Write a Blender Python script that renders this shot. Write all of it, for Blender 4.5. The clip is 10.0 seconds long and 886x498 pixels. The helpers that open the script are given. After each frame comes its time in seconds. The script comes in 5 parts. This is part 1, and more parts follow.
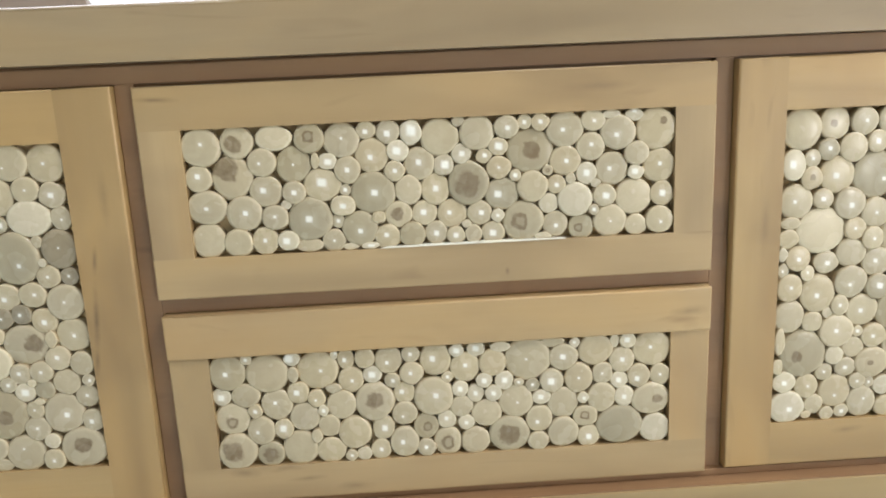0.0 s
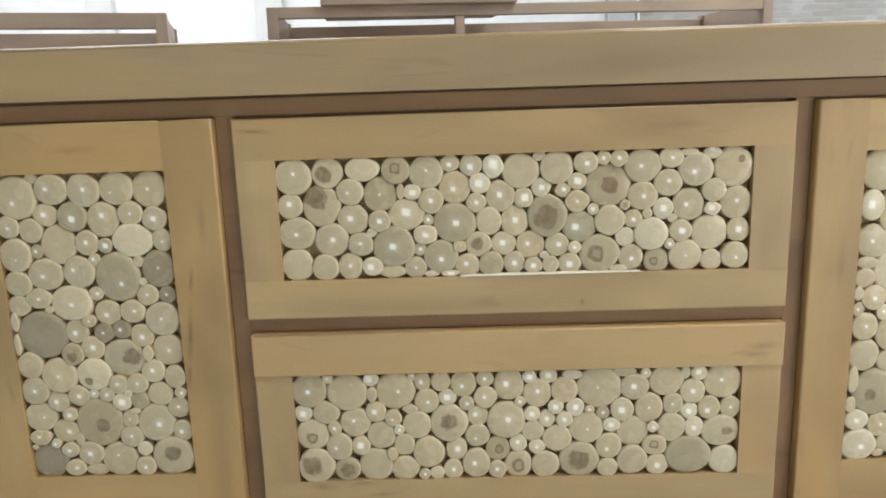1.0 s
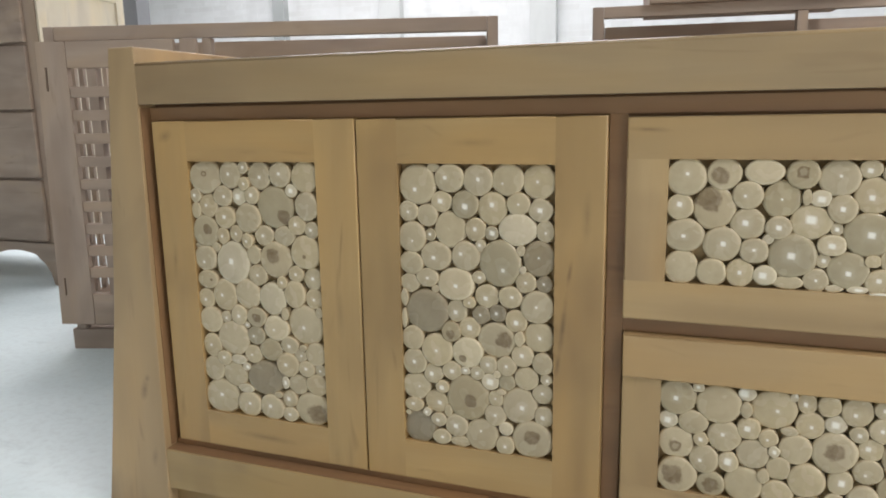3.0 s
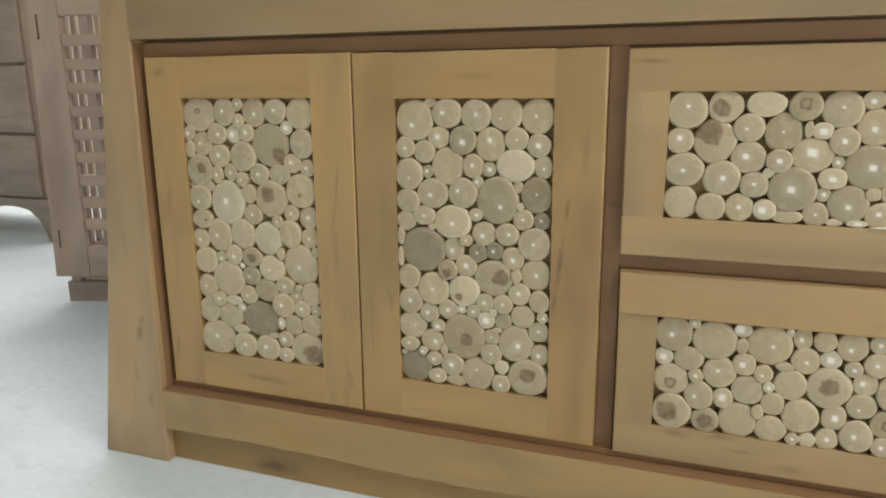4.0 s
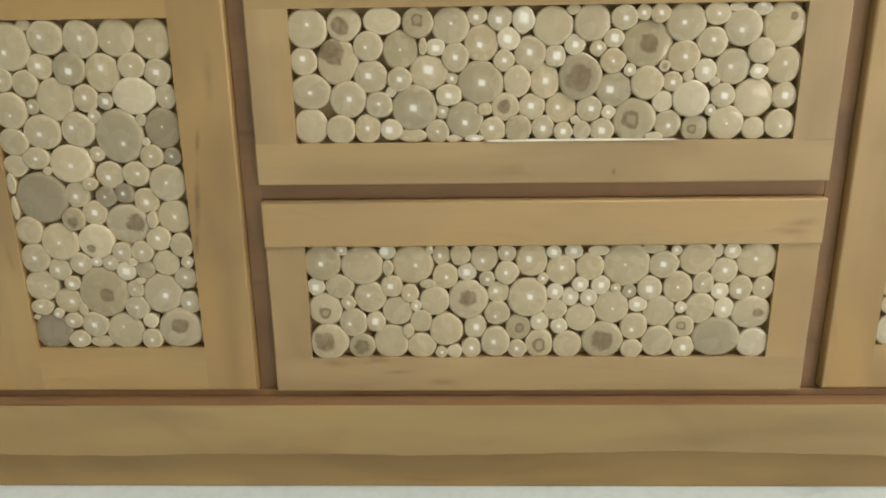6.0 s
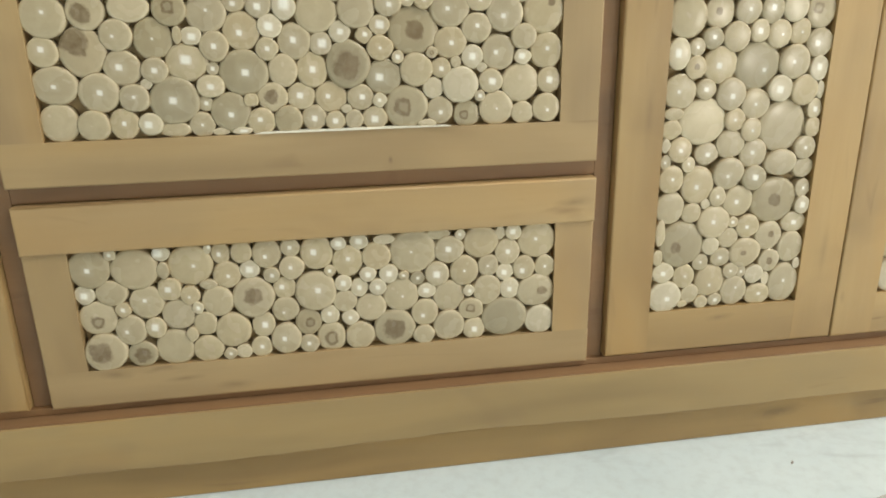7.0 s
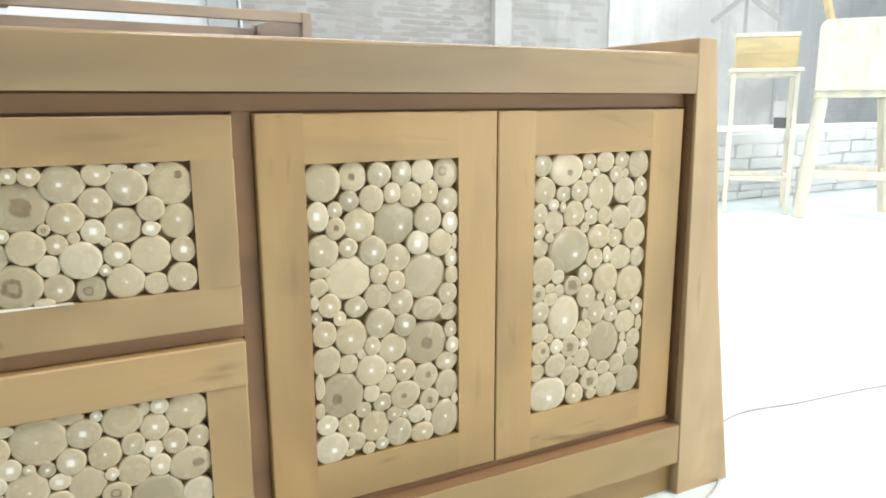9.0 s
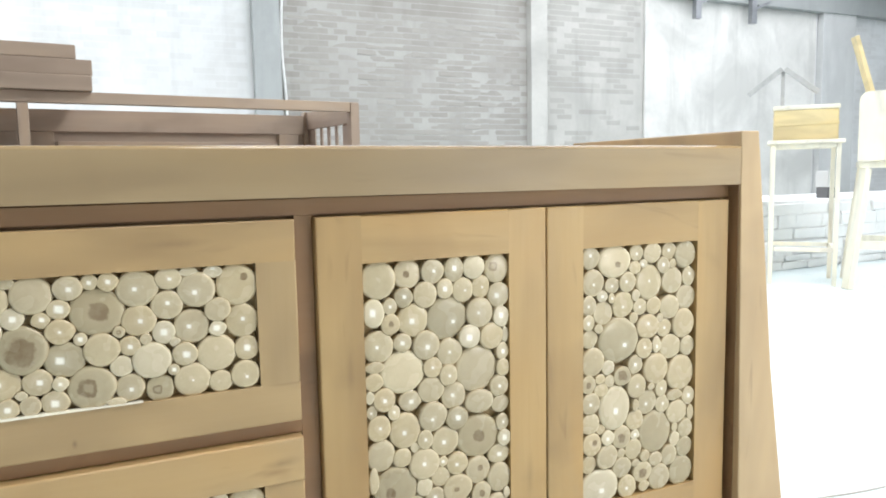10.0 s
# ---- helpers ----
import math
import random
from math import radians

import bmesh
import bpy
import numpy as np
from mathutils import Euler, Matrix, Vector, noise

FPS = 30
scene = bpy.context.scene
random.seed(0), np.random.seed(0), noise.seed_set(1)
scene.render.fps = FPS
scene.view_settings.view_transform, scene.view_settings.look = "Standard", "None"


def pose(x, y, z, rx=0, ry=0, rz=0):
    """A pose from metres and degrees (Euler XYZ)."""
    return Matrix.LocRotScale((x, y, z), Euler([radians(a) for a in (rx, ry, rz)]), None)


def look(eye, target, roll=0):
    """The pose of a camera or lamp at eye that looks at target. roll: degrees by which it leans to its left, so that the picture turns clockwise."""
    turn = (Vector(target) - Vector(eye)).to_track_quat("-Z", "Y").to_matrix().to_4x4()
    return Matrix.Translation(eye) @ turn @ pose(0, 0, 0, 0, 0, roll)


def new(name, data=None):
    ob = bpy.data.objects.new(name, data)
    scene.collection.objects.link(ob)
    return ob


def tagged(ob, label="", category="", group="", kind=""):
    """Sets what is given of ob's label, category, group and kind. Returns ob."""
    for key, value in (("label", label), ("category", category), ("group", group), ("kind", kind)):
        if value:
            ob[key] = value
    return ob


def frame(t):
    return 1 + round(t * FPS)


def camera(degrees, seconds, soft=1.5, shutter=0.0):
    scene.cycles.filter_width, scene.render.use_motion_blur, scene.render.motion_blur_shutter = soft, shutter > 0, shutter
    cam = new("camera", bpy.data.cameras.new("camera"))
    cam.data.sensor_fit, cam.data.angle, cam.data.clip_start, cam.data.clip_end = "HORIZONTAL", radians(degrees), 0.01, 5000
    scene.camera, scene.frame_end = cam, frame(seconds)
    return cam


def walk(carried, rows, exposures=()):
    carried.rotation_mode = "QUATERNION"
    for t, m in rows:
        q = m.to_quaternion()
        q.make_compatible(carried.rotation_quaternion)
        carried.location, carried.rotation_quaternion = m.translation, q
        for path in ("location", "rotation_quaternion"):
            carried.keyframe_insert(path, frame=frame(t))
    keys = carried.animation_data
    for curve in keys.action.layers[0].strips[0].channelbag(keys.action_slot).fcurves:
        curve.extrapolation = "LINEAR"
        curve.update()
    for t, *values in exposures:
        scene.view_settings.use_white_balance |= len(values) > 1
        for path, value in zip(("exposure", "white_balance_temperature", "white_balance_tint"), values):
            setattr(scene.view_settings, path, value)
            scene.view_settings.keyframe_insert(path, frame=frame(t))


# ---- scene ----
cam = camera(63.2, 10.0, soft=1.85)
PATH = [
    (0, (-0.016, -0.831, 0.626), (0.053, 1.123, 0.208), -2.7),
    (0.5, (-0.018, -0.836, 0.636), (0.056, 1.117, 0.212), -2.5),
    (1, (-0.06, -0.855, 0.661), (-0.105, 1.104, 0.264), -1.9),
    (1.5, (-0.127, -0.864, 0.671), (-0.399, 1.086, 0.319), -1.9),
    (2, (-0.175, -0.869, 0.671), (-0.639, 1.044, 0.318), -1.7),
    (2.5, (-0.216, -0.875, 0.668), (-0.84, 0.991, 0.308), -1.6),
    (2.7, (-0.23, -0.881, 0.668), (-0.902, 0.967, 0.306), -1.5),
    (3.8, (-0.23, -0.885, 0.618), (-0.921, 0.942, 0.185), -0.9),
    (4, (-0.231, -0.885, 0.616), (-0.904, 0.942, 0.159), -0.6),
    (4.5, (-0.213, -0.879, 0.598), (-0.822, 0.957, 0.088), -0.8),
    (5, (-0.179, -0.866, 0.587), (-0.664, 0.998, 0.048), -1.0),
    (5.5, (-0.142, -0.851, 0.579), (-0.397, 1.052, 0.018), -0.7),
    (5.7, (-0.117, -0.842, 0.57), (-0.301, 1.07, 0.013), -0.7),
    (6.8, (-0.013, -0.797, 0.568), (0.261, 1.086, -0.048), -1.0),
    (7, (0.019, -0.814, 0.579), (0.316, 1.061, -0.051), -1.0),
    (7.5, (0.079, -0.802, 0.613), (0.564, 1.012, -0.074), -1.0),
    (8, (0.123, -0.81, 0.609), (0.805, 0.952, -0.045), -0.1),
    (8.3, (0.143, -0.811, 0.611), (0.918, 0.921, -0.021), 0.2),
    (8.5, (0.152, -0.813, 0.622), (0.995, 0.906, 0.047), 0.4),
    (9, (0.17, -0.841, 0.662), (1.069, 0.9, 0.264), -0.3),
    (9.5, (0.166, -0.856, 0.69), (1.056, 0.912, 0.402), -0.7),
    (10, (0.145, -0.851, 0.702), (0.965, 0.961, 0.49), -1.1),
]
walk(cam, [(t, look(eye, target, roll)) for t, eye, target, roll in PATH],
     exposures=[(0, -1.28, 6080, 14.5), (0.5, -1.46, 6220, 13.5), (1, -1.54, 6280, 14), (2.5, -1.68, 6280, 16.5), (4.5, -1.69, 6700, 15), (5.5, -1.65, 6950, 13.5), (7.5, -1.46, 6480, 9.8), (9, -1.27, 6220, 11.8), (10, -1.26, 6130, 12.6)])

# ---- world and lights ----
world = bpy.data.worlds.new("world")
scene.world = world
world.use_nodes = True
wn = world.node_tree
sky = wn.nodes.new("ShaderNodeTexSky")
sky.sky_type, sky.sun_disc, sky.sun_elevation, sky.sun_rotation = "NISHITA", False, radians(50), radians(60)
wn.links.new(sky.outputs[0], wn.nodes["Background"].inputs[0])
wn.nodes["Background"].inputs[1].default_value = 0.1


def area_lamp(name, m, sx, sy, power, color):
    data = bpy.data.lights.new(name, "AREA")
    data.shape, data.size, data.size_y, data.energy, data.color = "RECTANGLE", sx, sy, power, color
    ob = new(name, data)
    ob.matrix_world = m
    return tagged(ob, "added light in an unseen, assumed opening of the shed", "lamp", kind="structure")


# lamps added in unseen, assumed openings: windows behind the camera, open side, roof
for x, power in ((-2.8, 3), (0.1, 7), (3.0, 86)):
    area_lamp("added_light_window", look((x, -4.15, 0.45), (x, 0, 0.45)), 0.56, 0.56, power, (1.0, 0.94, 0.83))
# set close, to make the right end brighter than the left
area_lamp("added_light_side", look((4.55, -2.0, 1.45), (0, -2.0, 1.45)), 2.8, 2.3, 145, (1.0, 0.975, 0.87))
area_lamp("added_light_roof_front", pose(2.8, -1.6, 4.1), 2.0, 1.9, 560, (1.0, 0.985, 0.93))
# added to brighten the floor at the left
area_lamp("added_light_roof_front_left", pose(-3.2, -1.6, 4.1), 1.8, 1.9, 110, (1.0, 0.985, 0.94))
area_lamp("added_light_roof_back", pose(6.3, 4.4, 4.1), 9.6, 5.2, 1330, (0.985, 0.985, 0.98))
area_lamp("added_light_roof_left", pose(-3.5, 4.3, 4.1), 4.6, 5.2, 1200, (1.0, 0.99, 0.965))


# ---- materials ----
class Nodes:
    """A node material and a short way to write its nodes."""

    def __init__(self, name, roughness=0.5, specular=0.5):
        self.mat = bpy.data.materials.new(name)
        self.mat.use_nodes = True
        self.tree = self.mat.node_tree
        self.bsdf = self.tree.nodes["Principled BSDF"]
        self.bsdf.inputs["Roughness"].default_value = roughness
        self.bsdf.inputs["Specular IOR Level"].default_value = specular

    def add(self, kind, **values):
        node = self.tree.nodes.new("ShaderNode" + kind)
        for key, value in values.items():
            node.inputs[key.replace("_", " ")].default_value = value
        return node

    def link(self, a, b):
        self.tree.links.new(a, b)

    def coords(self, scale=(1, 1, 1), shift=True):
        """Object coordinates, scaled, with a random shift for each object."""
        tex, mapping = self.add("TexCoord"), self.add("Mapping")
        mapping.inputs["Scale"].default_value = scale
        if shift:
            info, mul = self.add("ObjectInfo"), self.add("VectorMath")
            mul.operation = "SCALE"
            mul.inputs[0].default_value = (7.3, 5.1, 9.7)
            self.link(info.outputs["Random"], mul.inputs["Scale"])
            self.link(mul.outputs[0], mapping.inputs["Location"])
        self.link(tex.outputs["Object"], mapping.inputs["Vector"])
        return mapping.outputs[0]

    def noise(self, vector, scale, detail=3.0, rough=0.55, distortion=0.0):
        node = self.add("TexNoise", Scale=scale, Detail=detail, Roughness=rough, Distortion=distortion)
        self.link(vector, node.inputs["Vector"])
        return node.outputs["Fac"]

    def ramp(self, fac, stops):
        node = self.add("ValToRGB")
        items = node.color_ramp.elements
        while len(items) < len(stops):
            items.new(0.5)
        for item, (at, color) in zip(items, stops):
            item.position, item.color = at, (*color, 1) if len(color) == 3 else color
        self.link(fac, node.inputs[0])
        return node.outputs[0]

    def mix(self, fac, a, b, mode="MIX"):
        node = self.add("Mix")
        node.data_type, node.blend_type = "RGBA", mode
        for socket, value in ((node.inputs[0], fac), (node.inputs[6], a), (node.inputs[7], b)):
            if isinstance(value, (int, float)):
                socket.default_value = value
            elif isinstance(value, tuple):
                socket.default_value = (*value, 1)
            else:
                self.link(value, socket)
        return node.outputs[2]

    def math(self, op, a, b):
        node = self.add("Math")
        node.operation = op
        for socket, value in zip(node.inputs, (a, b)):
            if isinstance(value, (int, float)):
                socket.default_value = value
            else:
                self.link(value, socket)
        return node.outputs[0]

    def marks(self, rows):
        """Mask of single cracks, knots and smudges: x, z, half length, half width, turn in degrees, strength."""
        tex = self.add("TexCoord").outputs["Object"]
        rough = self.noise(tex, 38.0, 3.0, 0.6)
        total = None
        for x, z, rx, rz, turn, strength in rows:
            m = self.add("Mapping")
            m.vector_type = "TEXTURE"
            m.inputs["Location"].default_value = (x, 0, z)
            m.inputs["Rotation"].default_value = (0, radians(-turn), 0)
            m.inputs["Scale"].default_value = (rx, 1000, rz)
            self.link(tex, m.inputs["Vector"])
            length = self.add("VectorMath")
            length.operation = "LENGTH"
            self.link(m.outputs[0], length.inputs[0])
            d = self.math("ADD", length.outputs["Value"], self.math("MULTIPLY", self.math("SUBTRACT", rough, 0.5), 0.9))
            one = self.ramp(d, [(0.1, grey3(strength * 0.8)), (0.5, grey3(strength * 0.35)), (1.2, grey3(0))])
            total = one if total is None else self.math("MAXIMUM", total, one)
        return total

    def color(self, value):
        if isinstance(value, tuple):
            self.bsdf.inputs["Base Color"].default_value = (*value, 1)
        else:
            self.link(value, self.bsdf.inputs["Base Color"])
        return self

    def bump(self, height, strength=0.2, distance=0.002):
        node = self.add("Bump", Strength=strength, Distance=distance)
        self.link(height, node.inputs["Height"])
        self.link(node.outputs[0], self.bsdf.inputs["Normal"])
        return self


def grey3(v):
    return (v, v, v)


def wood(name, axis, light, dark, stain, roughness=0.38, marks=()):
    """Sawn and lacquered timber: fine grain along the axis, broad bands, a few darker streaks and smudges."""
    n = Nodes(name, roughness)
    along = {"x": (0.8, 16, 16), "z": (16, 16, 0.8), "y": (16, 0.8, 16)}[axis]
    broad = {"x": (0.7, 4, 4), "z": (4, 4, 0.7), "y": (4, 0.7, 4)}[axis]
    g = n.coords(along)
    fine = n.noise(g, 9.0, 4.0, 0.6, 0.3)
    band = n.noise(n.coords(broad), 2.2, 2.0, 0.5, 0.8)
    col = n.mix(n.ramp(band, [(0.3, grey3(0)), (0.7, grey3(1))]), light, dark)
    col = n.mix(n.ramp(fine, [(0.35, grey3(0)), (0.8, grey3(0.35))]), col, dark)
    streak = n.noise(n.coords(broad), 5.0, 2.0, 0.6, 1.5)
    col = n.mix(n.ramp(streak, [(0.64, grey3(0)), (0.78, grey3(0.8))]), col, stain)
    smudge = n.noise(n.coords((1, 1, 1)), 4.0, 3.0, 0.6, 0.4)
    col = n.mix(n.ramp(smudge, [(0.57, grey3(0)), (0.80, grey3(0.65))]), col, stain)
    patina = n.noise(n.coords(tuple(0.35 if c < 1 else 1.0 for c in along)), 5.0, 2.0, 0.5, 0.6)
    col = n.mix(n.ramp(patina, [(0.25, grey3(0.55)), (0.5, grey3(0))]), col, (dark[0] * 0.89, dark[1] * 0.93, dark[2] * 0.99))
    col = n.mix(n.ramp(patina, [(0.52, grey3(0)), (0.8, grey3(0.5))]), col, (light[0] * 0.98, light[1] * 0.86, light[2] * 0.72))
    rnd = n.add("ObjectInfo").outputs["Random"]
    col = n.mix(n.math("MULTIPLY", rnd, 0.28), col, dark)
    cloud = n.noise(n.coords({"x": (0.5, 2, 2), "z": (2, 2, 0.5), "y": (2, 0.5, 2)}[axis]), 6.0, 2.0, 0.5, 0.5)
    col = n.mix(1.0, col, n.ramp(cloud, [(0.28, (0.80, 0.79, 0.80)), (0.5, (1.0, 1.0, 1.0)), (0.72, (1.10, 1.06, 0.96))]), "MULTIPLY")
    if marks:
        col = n.mix(n.marks(marks), col, tuple(c * 0.62 for c in stain))
    n.color(col)
    n.link(n.ramp(fine, [(0.2, grey3(roughness - 0.06)), (0.8, grey3(roughness + 0.10))]), n.bsdf.inputs["Roughness"])
    return n.bump(fine, 0.10, 0.0006).mat


TEAK = dict(light=(0.468, 0.317, 0.136), dark=(0.364, 0.230, 0.092), stain=(0.215, 0.128, 0.056))
PINK = dict(light=(0.462, 0.324, 0.162), dark=(0.368, 0.246, 0.112), stain=(0.220, 0.131, 0.066))
MARKS_Z = ((-0.391, 0.457, 0.020, 0.004, 82, 0.8), (-0.399, 0.385, 0.050, 0.005, 84, 0.9), (-0.405, 0.335, 0.022, 0.0045, 82, 0.8), (-0.37, 0.53, 0.04, 0.007, 88, 0.4),
           (-1.004, 0.631, 0.016, 0.010, 20, 0.55), (-1.005, 0.44, 0.030, 0.006, 85, 0.45), (0.40, 0.46, 0.05, 0.007, 89, 0.35), (0.66, 0.27, 0.04, 0.007, 88, 0.3), (-0.72, 0.38, 0.05, 0.007, 91, 0.35))
MARKS_X = ((-0.30, 0.635, 0.030, 0.004, -3, 0.7), (0.31, 0.355, 0.026, 0.008, 4, 0.5), (-0.17, 0.164, 0.030, 0.004, 2, 0.5), (-0.246, 0.176, 0.022, 0.007, -4, 0.5),
           (-0.11, 0.150, 0.026, 0.007, 0, 0.45), (0.089, 0.417, 0.004, 0.007, 0, 0.8), (0.52, 0.184, 0.024, 0.006, 5, 0.5), (-0.86, 0.166, 0.060, 0.007, -2, 0.6),
           (0.20, 0.628, 0.05, 0.007, 1, 0.35), (-0.52, 0.62, 0.04, 0.007, 2, 0.35), (0.86, 0.164, 0.04, 0.004, 3, 0.4))
MARKS_POST = ((-1.075, 0.225, 0.022, 0.009, 75, 0.75), (-1.068, 0.245, 0.009, 0.006, 60, 0.6), (-1.065, 0.11, 0.020, 0.008, 80, 0.5), (1.07, 0.35, 0.05, 0.004, 90, 0.4))
teak_x, teak_z = wood("teak_along_x", "x", marks=MARKS_X, **TEAK), wood("teak_along_z", "z", marks=MARKS_Z, **TEAK)
drawer_x, drawer_z = wood("drawer_teak_along_x", "x", marks=MARKS_X, **PINK), wood("drawer_teak_along_z", "z", **PINK)
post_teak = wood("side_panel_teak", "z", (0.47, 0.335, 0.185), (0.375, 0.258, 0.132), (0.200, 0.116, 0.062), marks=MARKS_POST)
# side panel teak brightened, to stand in for glare on the right end
glare_post_teak = wood("glare_lit_side_panel_teak", "z", (0.535, 0.388, 0.22), (0.455, 0.322, 0.172), (0.27, 0.17, 0.09), marks=MARKS_POST)
rail_teak = wood("bottom_rail_teak", "x", (0.432, 0.304, 0.138), (0.342, 0.231, 0.098), (0.200, 0.116, 0.058))
top_teak = wood("polished_top_teak", "x", (0.372, 0.270, 0.148), (0.292, 0.204, 0.106), (0.245, 0.166, 0.086), 0.34)
edge_teak = wood("lacquered_edge_teak", "x", (0.40, 0.29, 0.16), (0.31, 0.215, 0.11), (0.20, 0.125, 0.065), 0.14)
carcass_wood = wood("carcass_teak", "x", (0.295, 0.168, 0.080), (0.230, 0.128, 0.059), (0.16, 0.088, 0.043), 0.5)
plinth_wood = wood("worn_plinth_teak", "x", (0.43, 0.285, 0.115), (0.335, 0.213, 0.082), (0.120, 0.065, 0.028), 0.45, marks=((-0.84, 0.02, 0.06, 0.02, 5, 0.9), (0.62, 0.03, 0.05, 0.012, 4, 0.6)))
BROWN = dict(light=(0.40, 0.312, 0.243), dark=(0.315, 0.238, 0.181), stain=(0.18, 0.13, 0.095))
brown_x, brown_z, brown_y = (wood("brown_wood_along_" + a, a, roughness=0.5, **BROWN) for a in "xzy")
yellow_wood = wood("yellow_wood", "x", (0.74, 0.63, 0.37), (0.66, 0.54, 0.29), (0.50, 0.39, 0.20), 0.5)
pale_wood = wood("pale_raw_wood", "z", (0.82, 0.79, 0.68), (0.77, 0.73, 0.60), (0.66, 0.60, 0.46), 0.55)
# lighter wood for the chest's side, which catches the light
lit_side_wood = wood("lit_chest_side_wood", "z", (0.66, 0.58, 0.45), (0.61, 0.53, 0.40), (0.5, 0.42, 0.3), 0.5)


def slice_wood(name, pale, tan, mark=""):
    """Satin-lacquered branch slice: faint growth rings, soft blotches, thin bark rim; with a white pith, a dark heart or a dark ring,
    whose place and size each slice carries in its object colour."""
    n = Nodes(name, 0.3, 0.5)
    rnd = n.add("ObjectInfo").outputs["Random"]
    plain = n.coords((1, 1, 1), shift=False)
    moved = n.coords((1, 1, 1))
    blotch = n.noise(moved, 1.5, 3.0, 0.55, 0.6)
    col = n.mix(n.ramp(blotch, [(0.3, grey3(0)), (0.75, grey3(1))]), pale, tan)
    tint = n.ramp(rnd, [(0.0, (1.08, 1.07, 1.06)), (0.25, (1.0, 0.99, 0.95)), (0.5, (0.95, 0.95, 0.96)), (0.7, (0.92, 0.91, 0.885)), (0.85, (1.02, 0.98, 0.91)), (1.0, (1.05, 1.03, 0.97))])
    col = n.mix(1.0, col, tint, "MULTIPLY")
    flat = n.add("VectorMath")
    flat.operation = "MULTIPLY"
    flat.inputs[1].default_value = (1, 0, 1)
    n.link(plain, flat.inputs[0])
    wob = n.noise(moved, 2.3, 2.0)
    length = n.add("VectorMath")
    length.operation = "LENGTH"
    n.link(flat.outputs[0], length.inputs[0])
    radius = n.math("ADD", length.outputs["Value"], n.math("MULTIPLY", n.math("SUBTRACT", wob, 0.5), 0.35))
    rings = n.math("SINE", n.math("MULTIPLY", radius, 27.0), 0.0)
    col = n.mix(n.ramp(rings, [(0.3, grey3(0)), (1.0, grey3(0.10))]), col, tan)
    rays = n.noise(n.coords((3, 3, 3)), 4.0, 4.0, 0.65)
    col = n.mix(n.ramp(rays, [(0.5, grey3(0)), (0.8, grey3(0.18))]), col, tuple(c * 0.8 for c in tan))
    rim = n.ramp(length.outputs["Value"], [(0.74, grey3(0)), (0.88, grey3(0.28)), (0.95, grey3(0.2)), (0.99, grey3(0))])
    col = n.mix(rim, col, tuple(min(0.7, c * 1.3) for c in pale))
    bark = n.ramp(length.outputs["Value"], [(0.94, grey3(0)), (0.99, grey3(0.5))])
    col = n.mix(bark, col, (0.44, 0.34, 0.20))
    if mark:
        where = n.add("SeparateColor")
        n.link(n.add("ObjectInfo").outputs["Color"], where.inputs[0])
        at = n.add("SeparateXYZ")
        n.link(plain, at.inputs[0])
        off = [n.math("SUBTRACT", at.outputs[axis], n.math("MULTIPLY", n.math("SUBTRACT", where.outputs[k], 0.5), 2.0)) for k, axis in ((0, 0), (1, 2))]
        # half square, half round, with an uneven outline
        square = n.math("MAXIMUM", n.math("ABSOLUTE", off[0], 0.0), n.math("ABSOLUTE", n.math("ADD", off[1], n.math("MULTIPLY", off[0], 0.2)), 0.0))
        disc = n.math("SQRT", n.math("ADD", n.math("MULTIPLY", off[0], off[0]), n.math("MULTIPLY", off[1], off[1])), 0.0)
        part_square = 0.6 if mark == "pith" else 0.3
        h = n.math("DIVIDE", n.math("ADD", n.math("MULTIPLY", square, part_square), n.math("MULTIPLY", disc, 1 - part_square)), where.outputs[2])
        wobble = n.math("MULTIPLY", n.math("SUBTRACT", n.noise(moved, 1.9, 3.0, 0.6), 0.5), 0.35 if mark == "pith" else 1.3)
        h = n.math("MULTIPLY", n.math("ADD", h, wobble), 0.25)
        if mark == "pith":
            col = n.mix(n.ramp(h, [(0.18, grey3(0.16)), (0.7, grey3(0))]), col, (0.76, 0.70, 0.58))
            col = n.mix(n.ramp(h, [(0.14, grey3(0.9)), (0.29, grey3(0))]), col, (0.86, 0.83, 0.74))
        else:
            core = n.mix(n.ramp(n.noise(moved, 3.2, 3.0), [(0.35, grey3(0)), (0.7, grey3(0.35))]), (0.168, 0.112, 0.055), tan)
            col = n.mix(n.ramp(h, [(0.22, grey3(0.88)), (0.29, grey3(0))]), col, core)
            if mark == "ring":
                col = n.mix(n.ramp(h, [(0.10, grey3(0.75)), (0.17, grey3(0))]), col, tan)
    depth = n.add("SeparateXYZ")
    n.link(plain, depth.inputs[0])
    col = n.mix(n.ramp(depth.outputs[1], [(0.16, grey3(0)), (0.24, grey3(0.8))]), col, (0.47, 0.37, 0.22))
    n.link(n.ramp(n.noise(moved, 1.2, 1.0), [(0.35, grey3(0.20)), (0.8, grey3(0.36))]), n.bsdf.inputs["Roughness"])
    return n.color(col).bump(rays, 0.02, 0.03).mat


SLICE_TONES = {
    "bright": ((0.573, 0.492, 0.348), (0.516, 0.439, 0.303)),
    "pale": ((0.486, 0.406, 0.268), (0.433, 0.358, 0.230)),
    "grey": ((0.390, 0.329, 0.213), (0.343, 0.286, 0.182)),
    "dark": ((0.306, 0.254, 0.168), (0.258, 0.209, 0.135)),
}
slice_mats = {(tone, mark): slice_wood(" ".join((tone, "slice", mark)).strip().replace(" ", "_"), *colors, mark)
              for tone, colors in SLICE_TONES.items() for mark in ("", "pith", "heart", "ring")}


